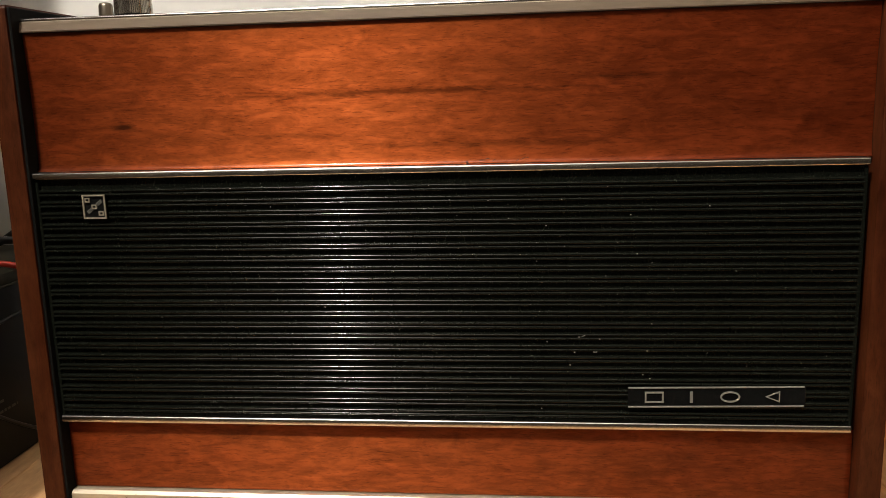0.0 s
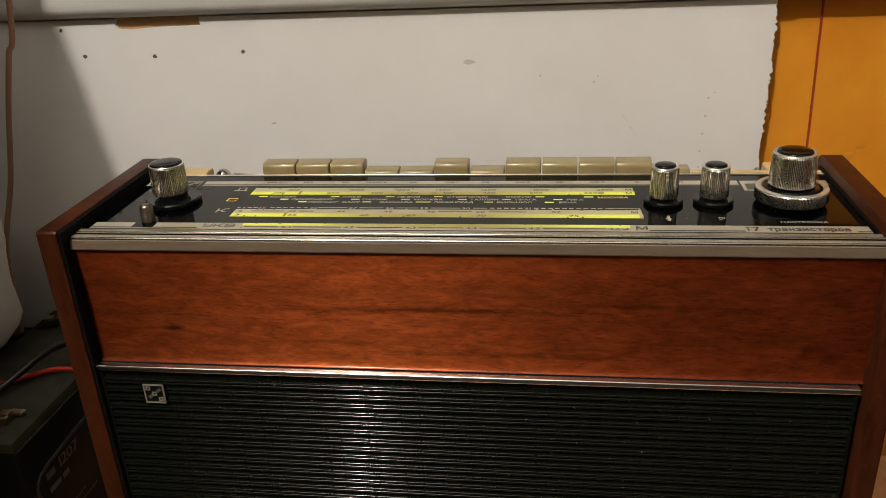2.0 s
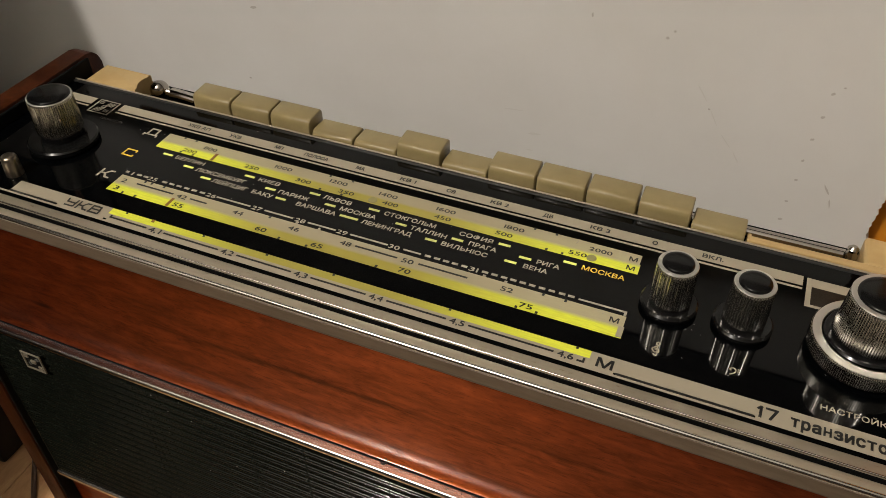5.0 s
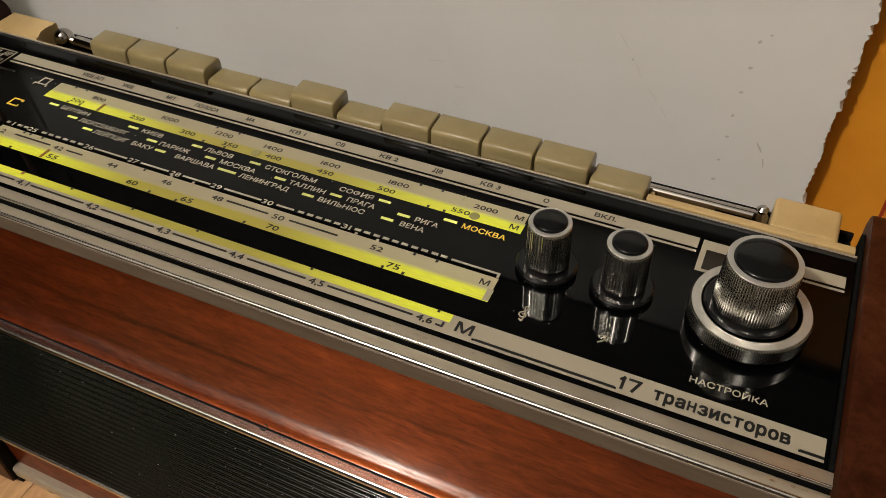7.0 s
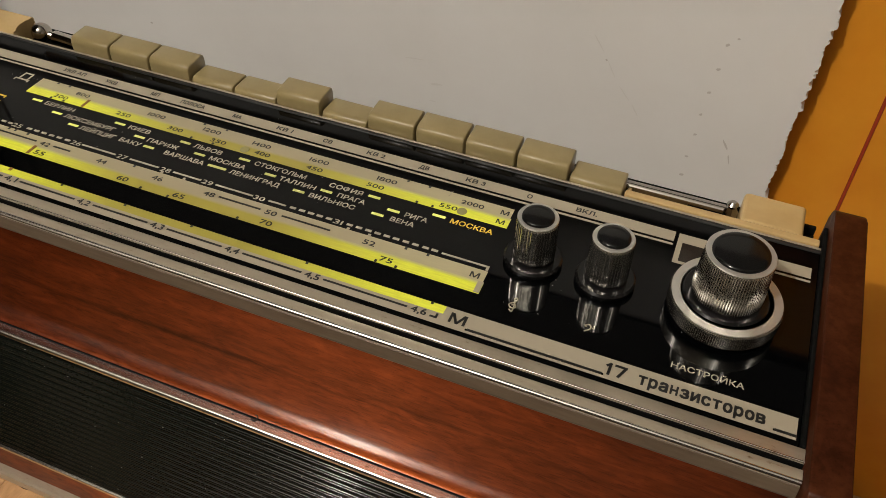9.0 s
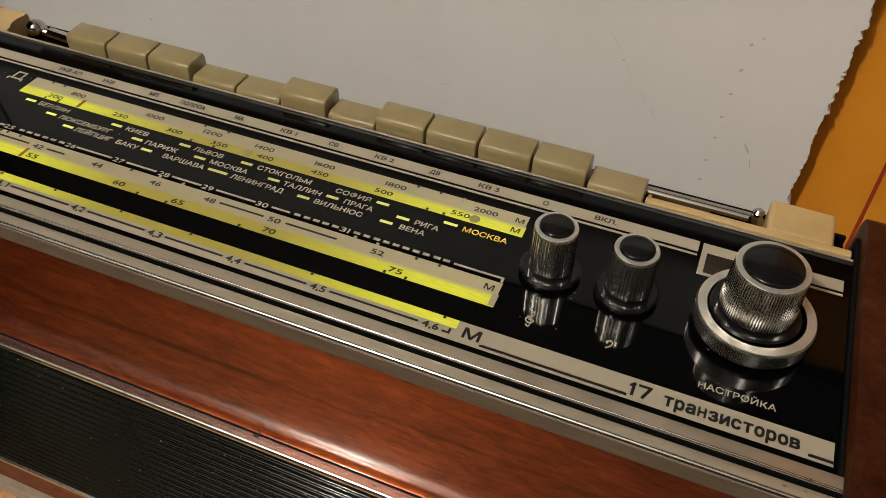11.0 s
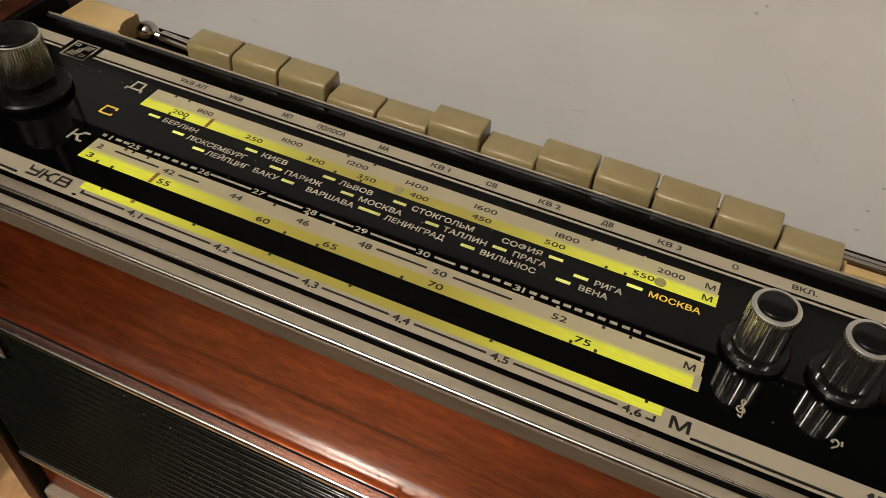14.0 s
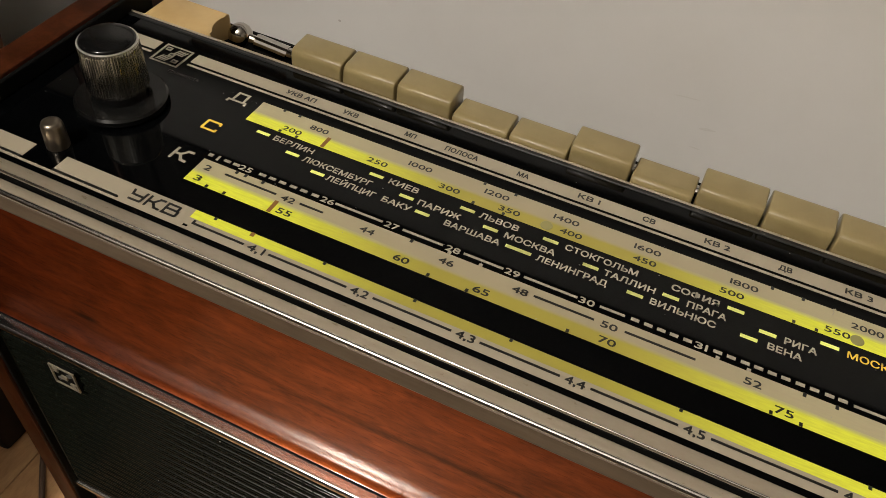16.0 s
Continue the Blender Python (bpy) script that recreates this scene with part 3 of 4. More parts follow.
part("upper_trim", extrude_x(trim_outline(0.1990, 0.2027), -0.2142, 0.2144), CHROME, radio, "worn chrome trim", 40)
part("lower_trim", extrude_x(trim_outline(0.0612, 0.0652), -0.2140, 0.2138), CHROME, radio, "worn chrome trim", 40)

grille = part("grille", box(-0.2142, 0.2144, 0.0018, 0.0120, 0.0608, 0.2005), PLASTIC_BLACK, radio, "black ribbed plastic speaker grille")
PITCH, RIBS = 0.00612, 21
rib_outline = [(0.0018, -0.0021)]
for centre in (-0.00105, 0.00105):
    for k in range(7):
        a = math.pi * k / 6
        rib_outline.append((0.0012 - 0.0012 * math.sin(a), centre - 0.0009 * math.cos(a)))
rib_outline.append((0.0018, 0.0021))
rib_bm = extrude_x(rib_outline, -0.2128, 0.2130)
first = part("rib", rib_bm, PLASTIC_BLACK, grille, smooth=60)
first.location.z = 0.0690
for i in range(1, RIBS):
    rib = new("rib", first.data)
    rib.parent, rib.location = grille, (0, 0, 0.0690 + PITCH * i)
for x in (-0.2132, 0.2134):
    part("end_bar", box(x - 0.0009, x + 0.0009, 0.0, 0.002, 0.0652, 0.1975, 0.0003), PLASTIC_BLACK, grille)

# maker's plate: plain shapes between two bright lines
plate_turn = Matrix.Translation((0.1460, -0.0002, 0.0804)) @ Matrix.Rotation(radians(-0.9), 4, "Y")


def placed(bm, m):
    bmesh.ops.transform(bm, matrix=m, verts=bm.verts)
    return bm


maker = part("name_plate", placed(box(-0.0446, 0.0446, -0.0010, 0.0010, -0.0052, 0.0052, 0.0003), plate_turn), GLOSS_BLACK, radio, "black name plate with silver shapes")
SILVER = material("worn silver", (0.46, 0.40, 0.30), 0.42, 0.6)
DIM_SILVER = material("rubbed silver", (0.24, 0.235, 0.21), 0.45, 0.4)
for z in (-0.0052, 0.0052):
    part("bright_line", placed(box(-0.0446, 0.0438, -0.0016, -0.0008, z - 0.0004, z + 0.0004, 0.0002), plate_turn), DIM_SILVER, maker)


def ring_shape(w, h, t, sides):
    """A flat hollow shape in the x-z plane."""
    bm = bmesh.new()
    loops = []
    for s, y in ((1.0, -0.0010), (1.0, -0.0016), (0.0, -0.0016), (0.0, -0.0010)):
        loop = []
        for k in range(sides):
            a = 2 * math.pi * (k + 0.5) / sides
            f = 1 / max(abs(math.cos(a)), abs(math.sin(a))) if sides == 4 else 1.0
            loop.append(bm.verts.new(((w / 2 - (0 if s else t)) * math.cos(a) * f, y, (h / 2 - (0 if s else t)) * math.sin(a) * f)))
        loops.append(loop)
    for a, b in zip(loops, loops[1:]):
        for k in range(sides):
            bm.faces.new((a[k], a[(k + 1) % sides], b[(k + 1) % sides], b[k]))
    return bm


for x, shape in ((-0.0313, ring_shape(0.0096, 0.0060, 0.0008, 4)), (-0.0124, box(-0.0007, 0.0007, -0.0016, -0.0010, -0.0030, 0.0030)), (0.0071, ring_shape(0.0100, 0.0060, 0.0008, 18)), (0.0294, ring_shape(0.0096, 0.0070, 0.0009, 3))):
    part("emblem_shape", placed(shape, plate_turn @ Matrix.Translation((x, 0, 0))), DIM_SILVER, maker)

emblem_turn = Matrix.Translation((-0.1810, 0.0, 0.1842))
emblem = part("emblem", placed(box(-0.0063, 0.0063, -0.0006, 0.0015, -0.0064, 0.0064), emblem_turn), MATT_BLACK, radio, "small square emblem with pale frame")
part("emblem_frame", placed(ring_shape(0.0128, 0.0130, 0.0008, 4), emblem_turn), SILVER, emblem)
for k in range(3):
    d = 0.0007 * (k - 1)
    m = emblem_turn @ Matrix.Rotation(radians(-38), 4, "Y")
    for s in (-1, 1):
        part("emblem_stripe", placed(box(s * 0.0035 - 0.0017, s * 0.0035 + 0.0017, -0.0011, -0.0006, d - 0.00014, d + 0.00014), m), DIM_SILVER, emblem)
for x, z in ((-0.0036, 0.0036), (0.0, 0.0), (0.0036, -0.0036)):
    part("emblem_block", placed(ring_shape(0.0028, 0.0024, 0.0006, 4), emblem_turn @ Matrix.Translation((x, 0, z))), SILVER, emblem)

# dust on the grille, grit and a curled hair on the ledge, scuffs in the veneer
speck = random.Random(11)


def specks(name, spots, mat, parent, label):
    """Small irregular lumps in one mesh; spots hold place and size."""
    bm = bmesh.new()
    for (x, y, z), (a, b, c) in spots:
        m = Matrix.Translation((x, y, z)) @ Matrix.Rotation(speck.uniform(-0.6, 0.6), 4, "Y") @ Matrix.Diagonal((a, b, c, 1))
        bmesh.ops.create_icosphere(bm, subdivisions=1, radius=1.0, matrix=m)
    ob = part(name, bm, mat, parent, label)
    return tagged(ob, label, kind="stuff")


DUST = material("pale dust", (0.34, 0.325, 0.30), 0.8)
GRIT = material("dark grit", (0.012, 0.008, 0.006), 0.8)
spots = [((x, -0.0001, z), (0.00042, 0.0002, 0.00034)) for x, z in ((0.076, 0.112), (0.0778, 0.1123), (0.0787, 0.1129), (0.0737, 0.1038), (0.0837, 0.1039), (0.0849, 0.1039), (0.0714, 0.0968), (0.1088, 0.0918), (0.1125, 0.0896), (0.105, 0.156))]
for k in range(80):
    x = min(max(speck.gauss(0.04, 0.08), -0.2), 0.2)
    size = speck.uniform(0.00010, 0.00026)
    spots.append(((x, -0.0001, speck.uniform(0.07, 0.195)), (size * speck.uniform(1, 2), 0.00015, size)))
specks("dust", spots, DUST, grille, "pale dust specks")
spots = [((0.0002, 0.0046, 0.2026), (0.0006, 0.0005, 0.0004)), ((0.0092, 0.0018, 0.2026), (0.0010, 0.0003, 0.0002)), ((0.0600, 0.0046, 0.2026), (0.0007, 0.0006, 0.0004)), ((0.0490, 0.0016, 0.2026), (0.0004, 0.0003, 0.0002)), ((0.0556, 0.0018, 0.2026), (0.0003, 0.0006, 0.0002))]
for k in range(40):
    size = speck.uniform(0.00012, 0.0003)
    spots.append(((speck.uniform(-0.21, 0.21), speck.uniform(0.0004, 0.0046), 0.2025), (size * speck.uniform(1, 2.2), size, 0.00015)))
specks("grit", spots, GRIT, radio, "dark grit on the ledge")
part("hair", tube([(0.0172, 0.0030, 0.2027), (0.0187, 0.0026, 0.2028), (0.0198, 0.0038, 0.2031), (0.0195, 0.0046, 0.2038), (0.0185, 0.0047, 0.2036)], 0.00024, 6, 40), GRIT, radio, "dark curled fibre")
spots = []
for x, z, w in ((0.0272, 0.2046, 0.0042), (0.0300, 0.2053, 0.0026), (0.0478, 0.2050, 0.0030), (0.0500, 0.2056, 0.0022), (0.0330, 0.2044, 0.0020), (0.0450, 0.2042, 0.0016)):
    spots.append(((x, 0.0041 + (z - 0.2042) * 0.09, z), (w * 0.6, 0.0001, 0.00016)))
specks("scuff", spots, GRIT, radio, "dark scuffs in the varnish")

# a bright nick in the edge of the bezel and dust on the dial glass
nick = bmesh.new()
bmesh.ops.create_icosphere(nick, subdivisions=2, radius=1.0, matrix=Matrix.Translation((0.1134, 0.0050, ZG - 0.0004)) @ Matrix.Diagonal((0.0013, 0.0007, 0.0005, 1)))
part("nick", nick, CHROME, radio, "bright nick in the bezel edge", 60)

# dial bezel: a lip along the glass, a groove, a flat strip with a bright rounded edge, and a dull front below it
part("bezel_lip", extrude_x([(0.0172, ZG - 0.0040), (0.0172, ZG + 0.0005), (0.0169, ZG + 0.0008), (0.0130, ZG + 0.0008), (0.0126, ZG + 0.0011), (0.0121, ZG + 0.0010), (0.0118, ZG + 0.0005), (0.0118, ZG - 0.0040)], -0.2145, 0.2176), ALU, radio, "satin aluminium dial bezel", 50)
part("bezel_strip", extrude_x([(0.0098, ZG - 0.0040), (0.0098, ZG + 0.0001), (0.0095, ZG + 0.0004), (0.0066, ZG + 0.0005), (0.0058, ZG + 0.0004), (0.0051, ZG - 0.0001), (0.0048, ZG - 0.0008), (0.0048, ZG - 0.0040)], -0.2145, 0.2176), ALU, radio, "brushed aluminium bezel strip", 50)
for y, z, r in ((0.0122, ZG + 0.0009, 0.00045), (0.0054, ZG - 0.0002, 0.0009)):
    round_edge = [(y + r * math.cos(2 * math.pi * k / 14), z + r * math.sin(2 * math.pi * k / 14)) for k in range(14)]
    part("bezel_bead", extrude_x(round_edge, -0.2144, 0.2175), CHROME, radio, "worn chrome bead", 60)
# black lining hides the groove's lit far wall, putting its shade into colour
part("bezel_groove", extrude_x([(0.0099, ZG - 0.0040), (0.0099, ZG - 0.0026), (0.0112, ZG - 0.0026), (0.0114, ZG + 0.0003), (0.01178, ZG + 0.0003), (0.01178, ZG - 0.0040)], -0.2144, 0.2176), MATT_BLACK, radio, "bezel groove, its shade put in as a black lining")
part("bezel_front", extrude_x([(0.0172, ZG - 0.0042), (0.0049, ZG - 0.0042), (0.0047, ZG - 0.0012), (0.0044, ZG - 0.0014), (0.0032, ZG - 0.0060), (0.0034, ZG - 0.0066), (0.0172, ZG - 0.0066)], -0.2146, 0.2176), DULL, radio, "aluminium bezel front, tinted brown for the wood it reflects", 30)
dial = part("dial_panel", box(-0.2146, 0.2159, 0.0173, 0.1086, ZG - 0.006, ZG, 0.0003), BLACK_GLASS, radio, "glossy black dial glass with printed tuning scales")
part("rear_rail", extrude_x([(0.1088, ZG - 0.006), (0.1088, ZG + 0.0001), (0.1091, ZG + 0.0003), (0.1105, ZG + 0.0003), (0.1105, ZG - 0.006)], -0.2146, 0.2158), RAIL, radio, "black rail behind the dial", 30)
part("rail_edge", extrude_x([(0.1106, ZG - 0.006), (0.1106, ZG + 0.0002), (0.1109, ZG + 0.0006), (0.1114, ZG + 0.0006), (0.1117, ZG + 0.0002), (0.1117, ZG - 0.006)], -0.2146, 0.2158), ALU, radio, "thin aluminium edge in front of the keys", 40)

Z1, Z2 = ZG + 0.00005, ZG + 0.00026


def printed(name, x0, x1, y0, y1, mat, z=None, slant=0.0):
    return part(name, bar(x0, x1, y0, y1, Z1 if z is None else z, slant), mat, dial)


# rear band with the key names
REAR, THIN = (0.0936, 0.0993), (0.0913, 0.0924)
for x0, x1 in ((-0.2110, -0.1893), (-0.1722, 0.1628), (0.1880, 0.2134)):
    printed("band", x0, x1, *REAR, PRINT)
    printed("band_line", x0, x1, *THIN, PRINT)
for x0, x1, y0, y1 in ((0.1642, 0.1662, 0.0822, 0.0990), (0.1662, 0.1812, 0.0940, 0.0990), (0.1662, 0.1812, 0.0822, 0.0836)):
    printed("window_frame", x0, x1, y0, y1, PRINT)
printed("window_pane", 0.1662, 0.1812, 0.0836, 0.0940, material("smoked window", (0.016, 0.011, 0.007), 0.12, ior=1.6))
KEY_X = [-0.1271 + 0.02308 * i for i in range(12)]
NAMES = (("УКВ АП", -0.1238), ("УКВ", -0.1026), ("МП", -0.0778), ("ПОЛОСА", -0.0574), ("МА", -0.0338), ("КВ 1", -0.0094), ("СВ", 0.0118), ("КВ 2", 0.0351), ("ДВ", 0.0574), ("КВ 3", 0.0805), ("О", 0.1039), ("ВКЛ.", 0.1277))
for word, x in NAMES:
    lettering(word, x, 0.0965, 0.0023, PRINT_DARK, dial, Z2, width=0.0021 * len(word), weight=0.040)

# front band: one cream strip with dark lines in it, its upper part lit between the scale's ends
FRONT, LOW, LINE = (0.0216, 0.0284), (0.0197, 0.0207), (0.0224, 0.0232)
for x0, x1 in ((-0.2110, -0.1865), (-0.1733, -0.1208), (0.0951, 0.2147)):
    printed("band", x0, x1, *FRONT, PRINT)
printed("band", -0.1208, 0.0951, FRONT[0], 0.0247, PRINT)
printed("band_line", -0.2110, 0.2147, LOW[0], LOW[1], PRINT)
for x0, x1 in ((-0.1462, -0.1208), (0.0951, 0.1046), (0.1534, 0.2076)):
    printed("band_join", x0, x1, LOW[1], FRONT[0], PRINT)
printed("band_join", -0.1190, 0.0951, LOW[1], FRONT[0], PRINT)
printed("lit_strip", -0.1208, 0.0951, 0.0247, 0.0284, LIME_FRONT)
lettering("М", 0.1009, 0.0243, 0.0044, PRINT_DARK, dial, Z2, width=0.0059, weight=0.028)
for k, letter in enumerate("транзисторов"):
    x = 0.1660 + 0.00342 * k
    if letter == "н":
        for x0, x1, y0, y1 in ((-0.0013, -0.0006, 0.0218, 0.0255), (0.0006, 0.0013, 0.0218, 0.0255), (-0.0006, 0.0006, 0.0233, 0.0240)):
            printed("letter_bar", x + x0, x + x1, y0, y1, PRINT_DARK, Z2)
    else:
        lettering(letter, x, 0.0236, 0.0035, PRINT_DARK, dial, Z2, width=0.0026, weight=0.055)
stops = [-0.0945, -0.0580, -0.0232, 0.0104, 0.0444, 0.0867]
for x, word in zip(stops, ("4,1", "4,2", "4,3", "4,4", "4,5", "4,6")):
    lettering(word, x, 0.0229, 0.0028, PRINT_DARK, dial, Z2, width=0.0058, weight=0.030)
for x0, x1 in zip([-0.1230] + stops, stops):
    printed("scale_line", x0 + 0.0045, x1 - 0.0045, *LINE, PRINT_DARK, Z2)
printed("scale_line", -0.1185, -0.1177, LINE[1], 0.0242, PRINT_DARK, Z2)
for x0, x1 in ((-0.1733, -0.1467), (0.1054, 0.1528), (0.2080, 0.2147), (-0.2110, -0.1868)):
    printed("scale_line", x0, x1, LOW[1], FRONT[0], PRINT_DARK, Z2)
for x0, x1, y0, y1 in ((0.0910, 0.0938, 0.0217, 0.0225), (0.0930, 0.0938, 0.0225, 0.0240)):
    printed("scale_line", x0, x1, y0, y1, PRINT_DARK, Z2)
for x in (-0.1130, -0.0730, -0.0420, -0.0109, 0.0395, 0.0898):
    printed("tick", x - 0.0005, x + 0.0005, 0.0273, 0.0285, PRINT_DARK, Z2)

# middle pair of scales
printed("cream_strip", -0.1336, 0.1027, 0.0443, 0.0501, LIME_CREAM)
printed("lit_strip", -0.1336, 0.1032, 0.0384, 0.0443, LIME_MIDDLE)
printed("strip_end", 0.1010, 0.1032, 0.0386, 0.0443, PRINT, Z2)
for x, word in zip((-0.1296, -0.0980, -0.0684, -0.0403, -0.0154, 0.0131, 0.0559), ("2", "42", "44", "46", "48", "50", "52")):
    lettering(word, x, 0.0466, 0.0026, PRINT_DARK, dial, Z2, width=0.0025 * len(word), weight=0.024)
for x, word in zip((-0.1295, -0.0959, -0.0532, -0.0260, 0.0142, 0.0656), ("3", "55", "60", "65", "70", "75")):
    lettering(word, x, 0.0409, 0.0026, PRINT_DARK, dial, Z2, width=0.0026 * len(word), weight=0.024)
lettering("М", 0.0988, 0.0466, 0.0027, PRINT_DARK, dial, Z2, width=0.0035, weight=0.024)
for x0, x1 in ((-0.1228, -0.1027), (-0.0936, -0.0848), (-0.0110, 0.0083), (0.0178, 0.0392)):
    printed("scale_line", x0, x1, 0.0463, 0.0471, PRINT_DARK, Z2)
for x in (-0.1199, -0.1164, -0.1096, -0.0538, 0.0700, 0.0790):
    printed("tick", x - 0.0005, x + 0.0005, 0.0487, 0.0502, PRINT_DARK, Z2)
for x in (-0.0412, -0.0303, 0.0449, 0.0540):
    printed("tick", x - 0.0006, x + 0.0006, 0.0502, 0.0512, PRINT_WHITE)
for x in (-0.1247, -0.1178, -0.0431, -0.0300, 0.0025, 0.0622, 0.0704):
    printed("tick", x - 0.0005, x + 0.0005, 0.0383, 0.0396, PRINT_DARK, Z2)
for x, word in zip((-0.1297, -0.1185, -0.0865, -0.0626, -0.0407, -0.0203, 0.0042, 0.0396), ("1", "25", "26", "27", "28", "29", "30", "31")):
    lettering(word, x, 0.0526, 0.0025, PRINT_WHITE, dial, Z1, width=(0.0008 if word == "1" else 0.0024 * len(word)), weight=0.024)
for x0, x1 in ((-0.0836, -0.0660), (-0.0587, -0.0443), (-0.0370, -0.0234), (-0.0165, 0.0011), (0.0083, 0.0162)):
    printed("scale_line", x0, x1, 0.0522, 0.0531, PRINT_WHITE)
for x in (-0.1261, -0.1224, -0.1119, -0.1080, -0.1040, -0.0998, -0.0957, -0.0913, 0.0194, 0.0235, 0.0275, 0.0314, 0.0355, 0.0445, 0.0485, 0.0526, 0.0565, 0.0604, 0.0643, 0.0684, 0.0724, 0.0766, 0.0803):
    printed("dash", x - 0.0013, x + 0.0013, 0.0521, 0.0533, PRINT_WHITE)
printed("dash", -0.1337, -0.1319, 0.0520, 0.0534, PRINT_WHITE)
printed("scale_line", 0.0833, 0.1024, 0.0520, 0.0529, PRINT_WHITE)
printed("scale_line", 0.1014, 0.1024, 0.0504, 0.0520, PRINT_WHITE)

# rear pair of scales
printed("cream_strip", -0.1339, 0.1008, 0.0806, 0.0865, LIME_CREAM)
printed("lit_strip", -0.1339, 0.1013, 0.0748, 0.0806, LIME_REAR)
for x, word in zip((-0.1077, -0.0670, -0.0380, -0.0129, 0.0151, 0.0466, 0.0843), ("800", "1000", "1200", "1400", "1600", "1800", "2000")):
    lettering(word, x, 0.0828, 0.0024, PRINT_DARK, dial, Z2, width=0.0024 * len(word), weight=0.020)
for x, word in zip((-0.1159, -0.0812, -0.0535, -0.0314, -0.0096, 0.0155, 0.0437, 0.0759), ("200", "250", "300", "350", "400", "450", "500", "550")):
    lettering(word, x, 0.0776, 0.0024, PRINT_DARK, dial, Z2, width=0.0025 * len(word), weight=0.020)
for y in (0.0830, 0.0774):
    lettering("М", 0.0979, y, 0.0026, PRINT_DARK, dial, Z2, width=0.0033, weight=0.020)
for x in (-0.1243, -0.1178, -0.0438, -0.0323, 0.0549, 0.0645):
    printed("tick", x - 0.0005, x + 0.0005, 0.0853, 0.0866, PRINT_DARK, Z2)
for x in (-0.1196, -0.1127, -0.0437, -0.0327, 0.0631, 0.0699):
    printed("tick", x - 0.0005, x + 0.0005, 0.0747, 0.0759, PRINT_DARK, Z2)
POINTER = material("copper pointer", (0.24, 0.11, 0.03), 0.4)
for x, y0, y1 in ((-0.1022, 0.0749, 0.0805), (-0.1006, 0.0385, 0.0442), (-0.0990, 0.0268, 0.0285)):
    printed("pointer", x - 0.0007, x + 0.0007, y0, y1, POINTER, Z2)
for x in (-0.0180, 0.0818):
    part("stud", turned([(0.0021, 0.0), (0.0019, 0.0002)], 18, (x, 0.0772, Z2)), material("dull stud", (0.27, 0.25, 0.10), 0.5), dial)
part("fibre", tube([(0.0736, 0.0838, Z2), (0.0740, 0.0852, Z2), (0.0736, 0.0862, Z2), (0.0744, 0.0868, Z2)], 0.00016, 6, 20), PRINT, dial, "pale fibre lying on the glass")

# specks of dust on the glass
spots = []
for k in range(70):
    size = speck.uniform(0.00008, 0.0002)
    spots.append(((speck.uniform(-0.21, 0.21), speck.uniform(0.02, 0.105), ZG + 0.0003), (size * speck.uniform(1, 2), size, 0.00006)))
specks("dust", spots, DUST, dial, "pale dust specks")

# place names with their lit dashes: row, word, left, right, dash
ROW = {1: 0.0713, 2: 0.0668, 3: 0.0624}
TOWNS = (
    (1, "БЕРЛИН", -0.1193, -0.1033, -0.1240), (2, "ЛЮКСЕМБУРГ", -0.1046, -0.0777, -0.1091), (3, "ЛЕЙПЦИГ", -0.0926, -0.0740, -0.0964),
    (3, "БАКУ", -0.0713, -0.0607, None), (1, "КИЕВ", -0.0732, -0.0622, -0.0783), (2, "ПАРИЖ", -0.0600, -0.0447, -0.0645), (1, "ЛЬВОВ", -0.0394, -0.0256, -0.0440),
    (3, "ВАРШАВА", -0.0482, -0.0287, -0.0565), (2, "МОСКВА", -0.0286, -0.0113, -0.0338), (1, "СТОКГОЛЬМ", -0.0092, 0.0150, -0.0144), (3, "ЛЕНИНГРАД", -0.0159, 0.0075, -0.0223),
    (2, "ТАЛЛИН", 0.0052, 0.0218, 0.0007), (1, "СОФИЯ", 0.0261, 0.0410, 0.0462), (2, "ПРАГА", 0.0321, 0.0442, 0.0268), (3, "ВИЛЬНЮС", 0.0215, 0.0418, 0.0165))
FAR_TOWNS = ((2, "РИГА", 0.0618, 0.0713, 0.0567), (3, "ВЕНА", 0.0575, 0.0675, 0.0518))
for row, word, x0, x1, dash in TOWNS + FAR_TOWNS:
    lettering(word, (x0 + x1) / 2, ROW[row], 0.0025, PRINT_WHITE, dial, Z1, width=x1 - x0, weight=0.032)
    if dash is not None:
        half = 0.0044 if word == "ЛЕНИНГРАД" else 0.0026
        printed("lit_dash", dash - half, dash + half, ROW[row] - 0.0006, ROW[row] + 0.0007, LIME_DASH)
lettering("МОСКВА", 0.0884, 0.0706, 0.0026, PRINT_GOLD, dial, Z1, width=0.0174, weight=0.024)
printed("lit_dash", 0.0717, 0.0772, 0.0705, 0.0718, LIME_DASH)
# wave band letters, set as bold outlines
def stroke(name, points, width, mat, level=0.0):
    """A band letter drawn with straight strokes of one width."""
    bm = bmesh.new()
    for k, (p, q) in enumerate(points):
        p, q = Vector(p), Vector(q)
        way = (q - p).normalized() * width / 2
        side = Vector((-way.y, way.x))
        z = Z1 + level + 0.00002 * k
        bm.faces.new([bm.verts.new((*c, z)) for c in (p - way - side, q + way - side, q + way + side, p - way + side)])
    return part(name, bm, mat, dial)


stroke("band_letter", [((-0.1448, 0.0823), (-0.1445, 0.0869)), ((-0.1445, 0.0869), (-0.1402, 0.0869)), ((-0.1402, 0.0869), (-0.1401, 0.0823)), ((-0.1461, 0.0821), (-0.1391, 0.0821)), ((-0.1462, 0.0821), (-0.1463, 0.0811)), ((-0.1390, 0.0821), (-0.1389, 0.0811))], 0.0010, PRINT_WHITE)
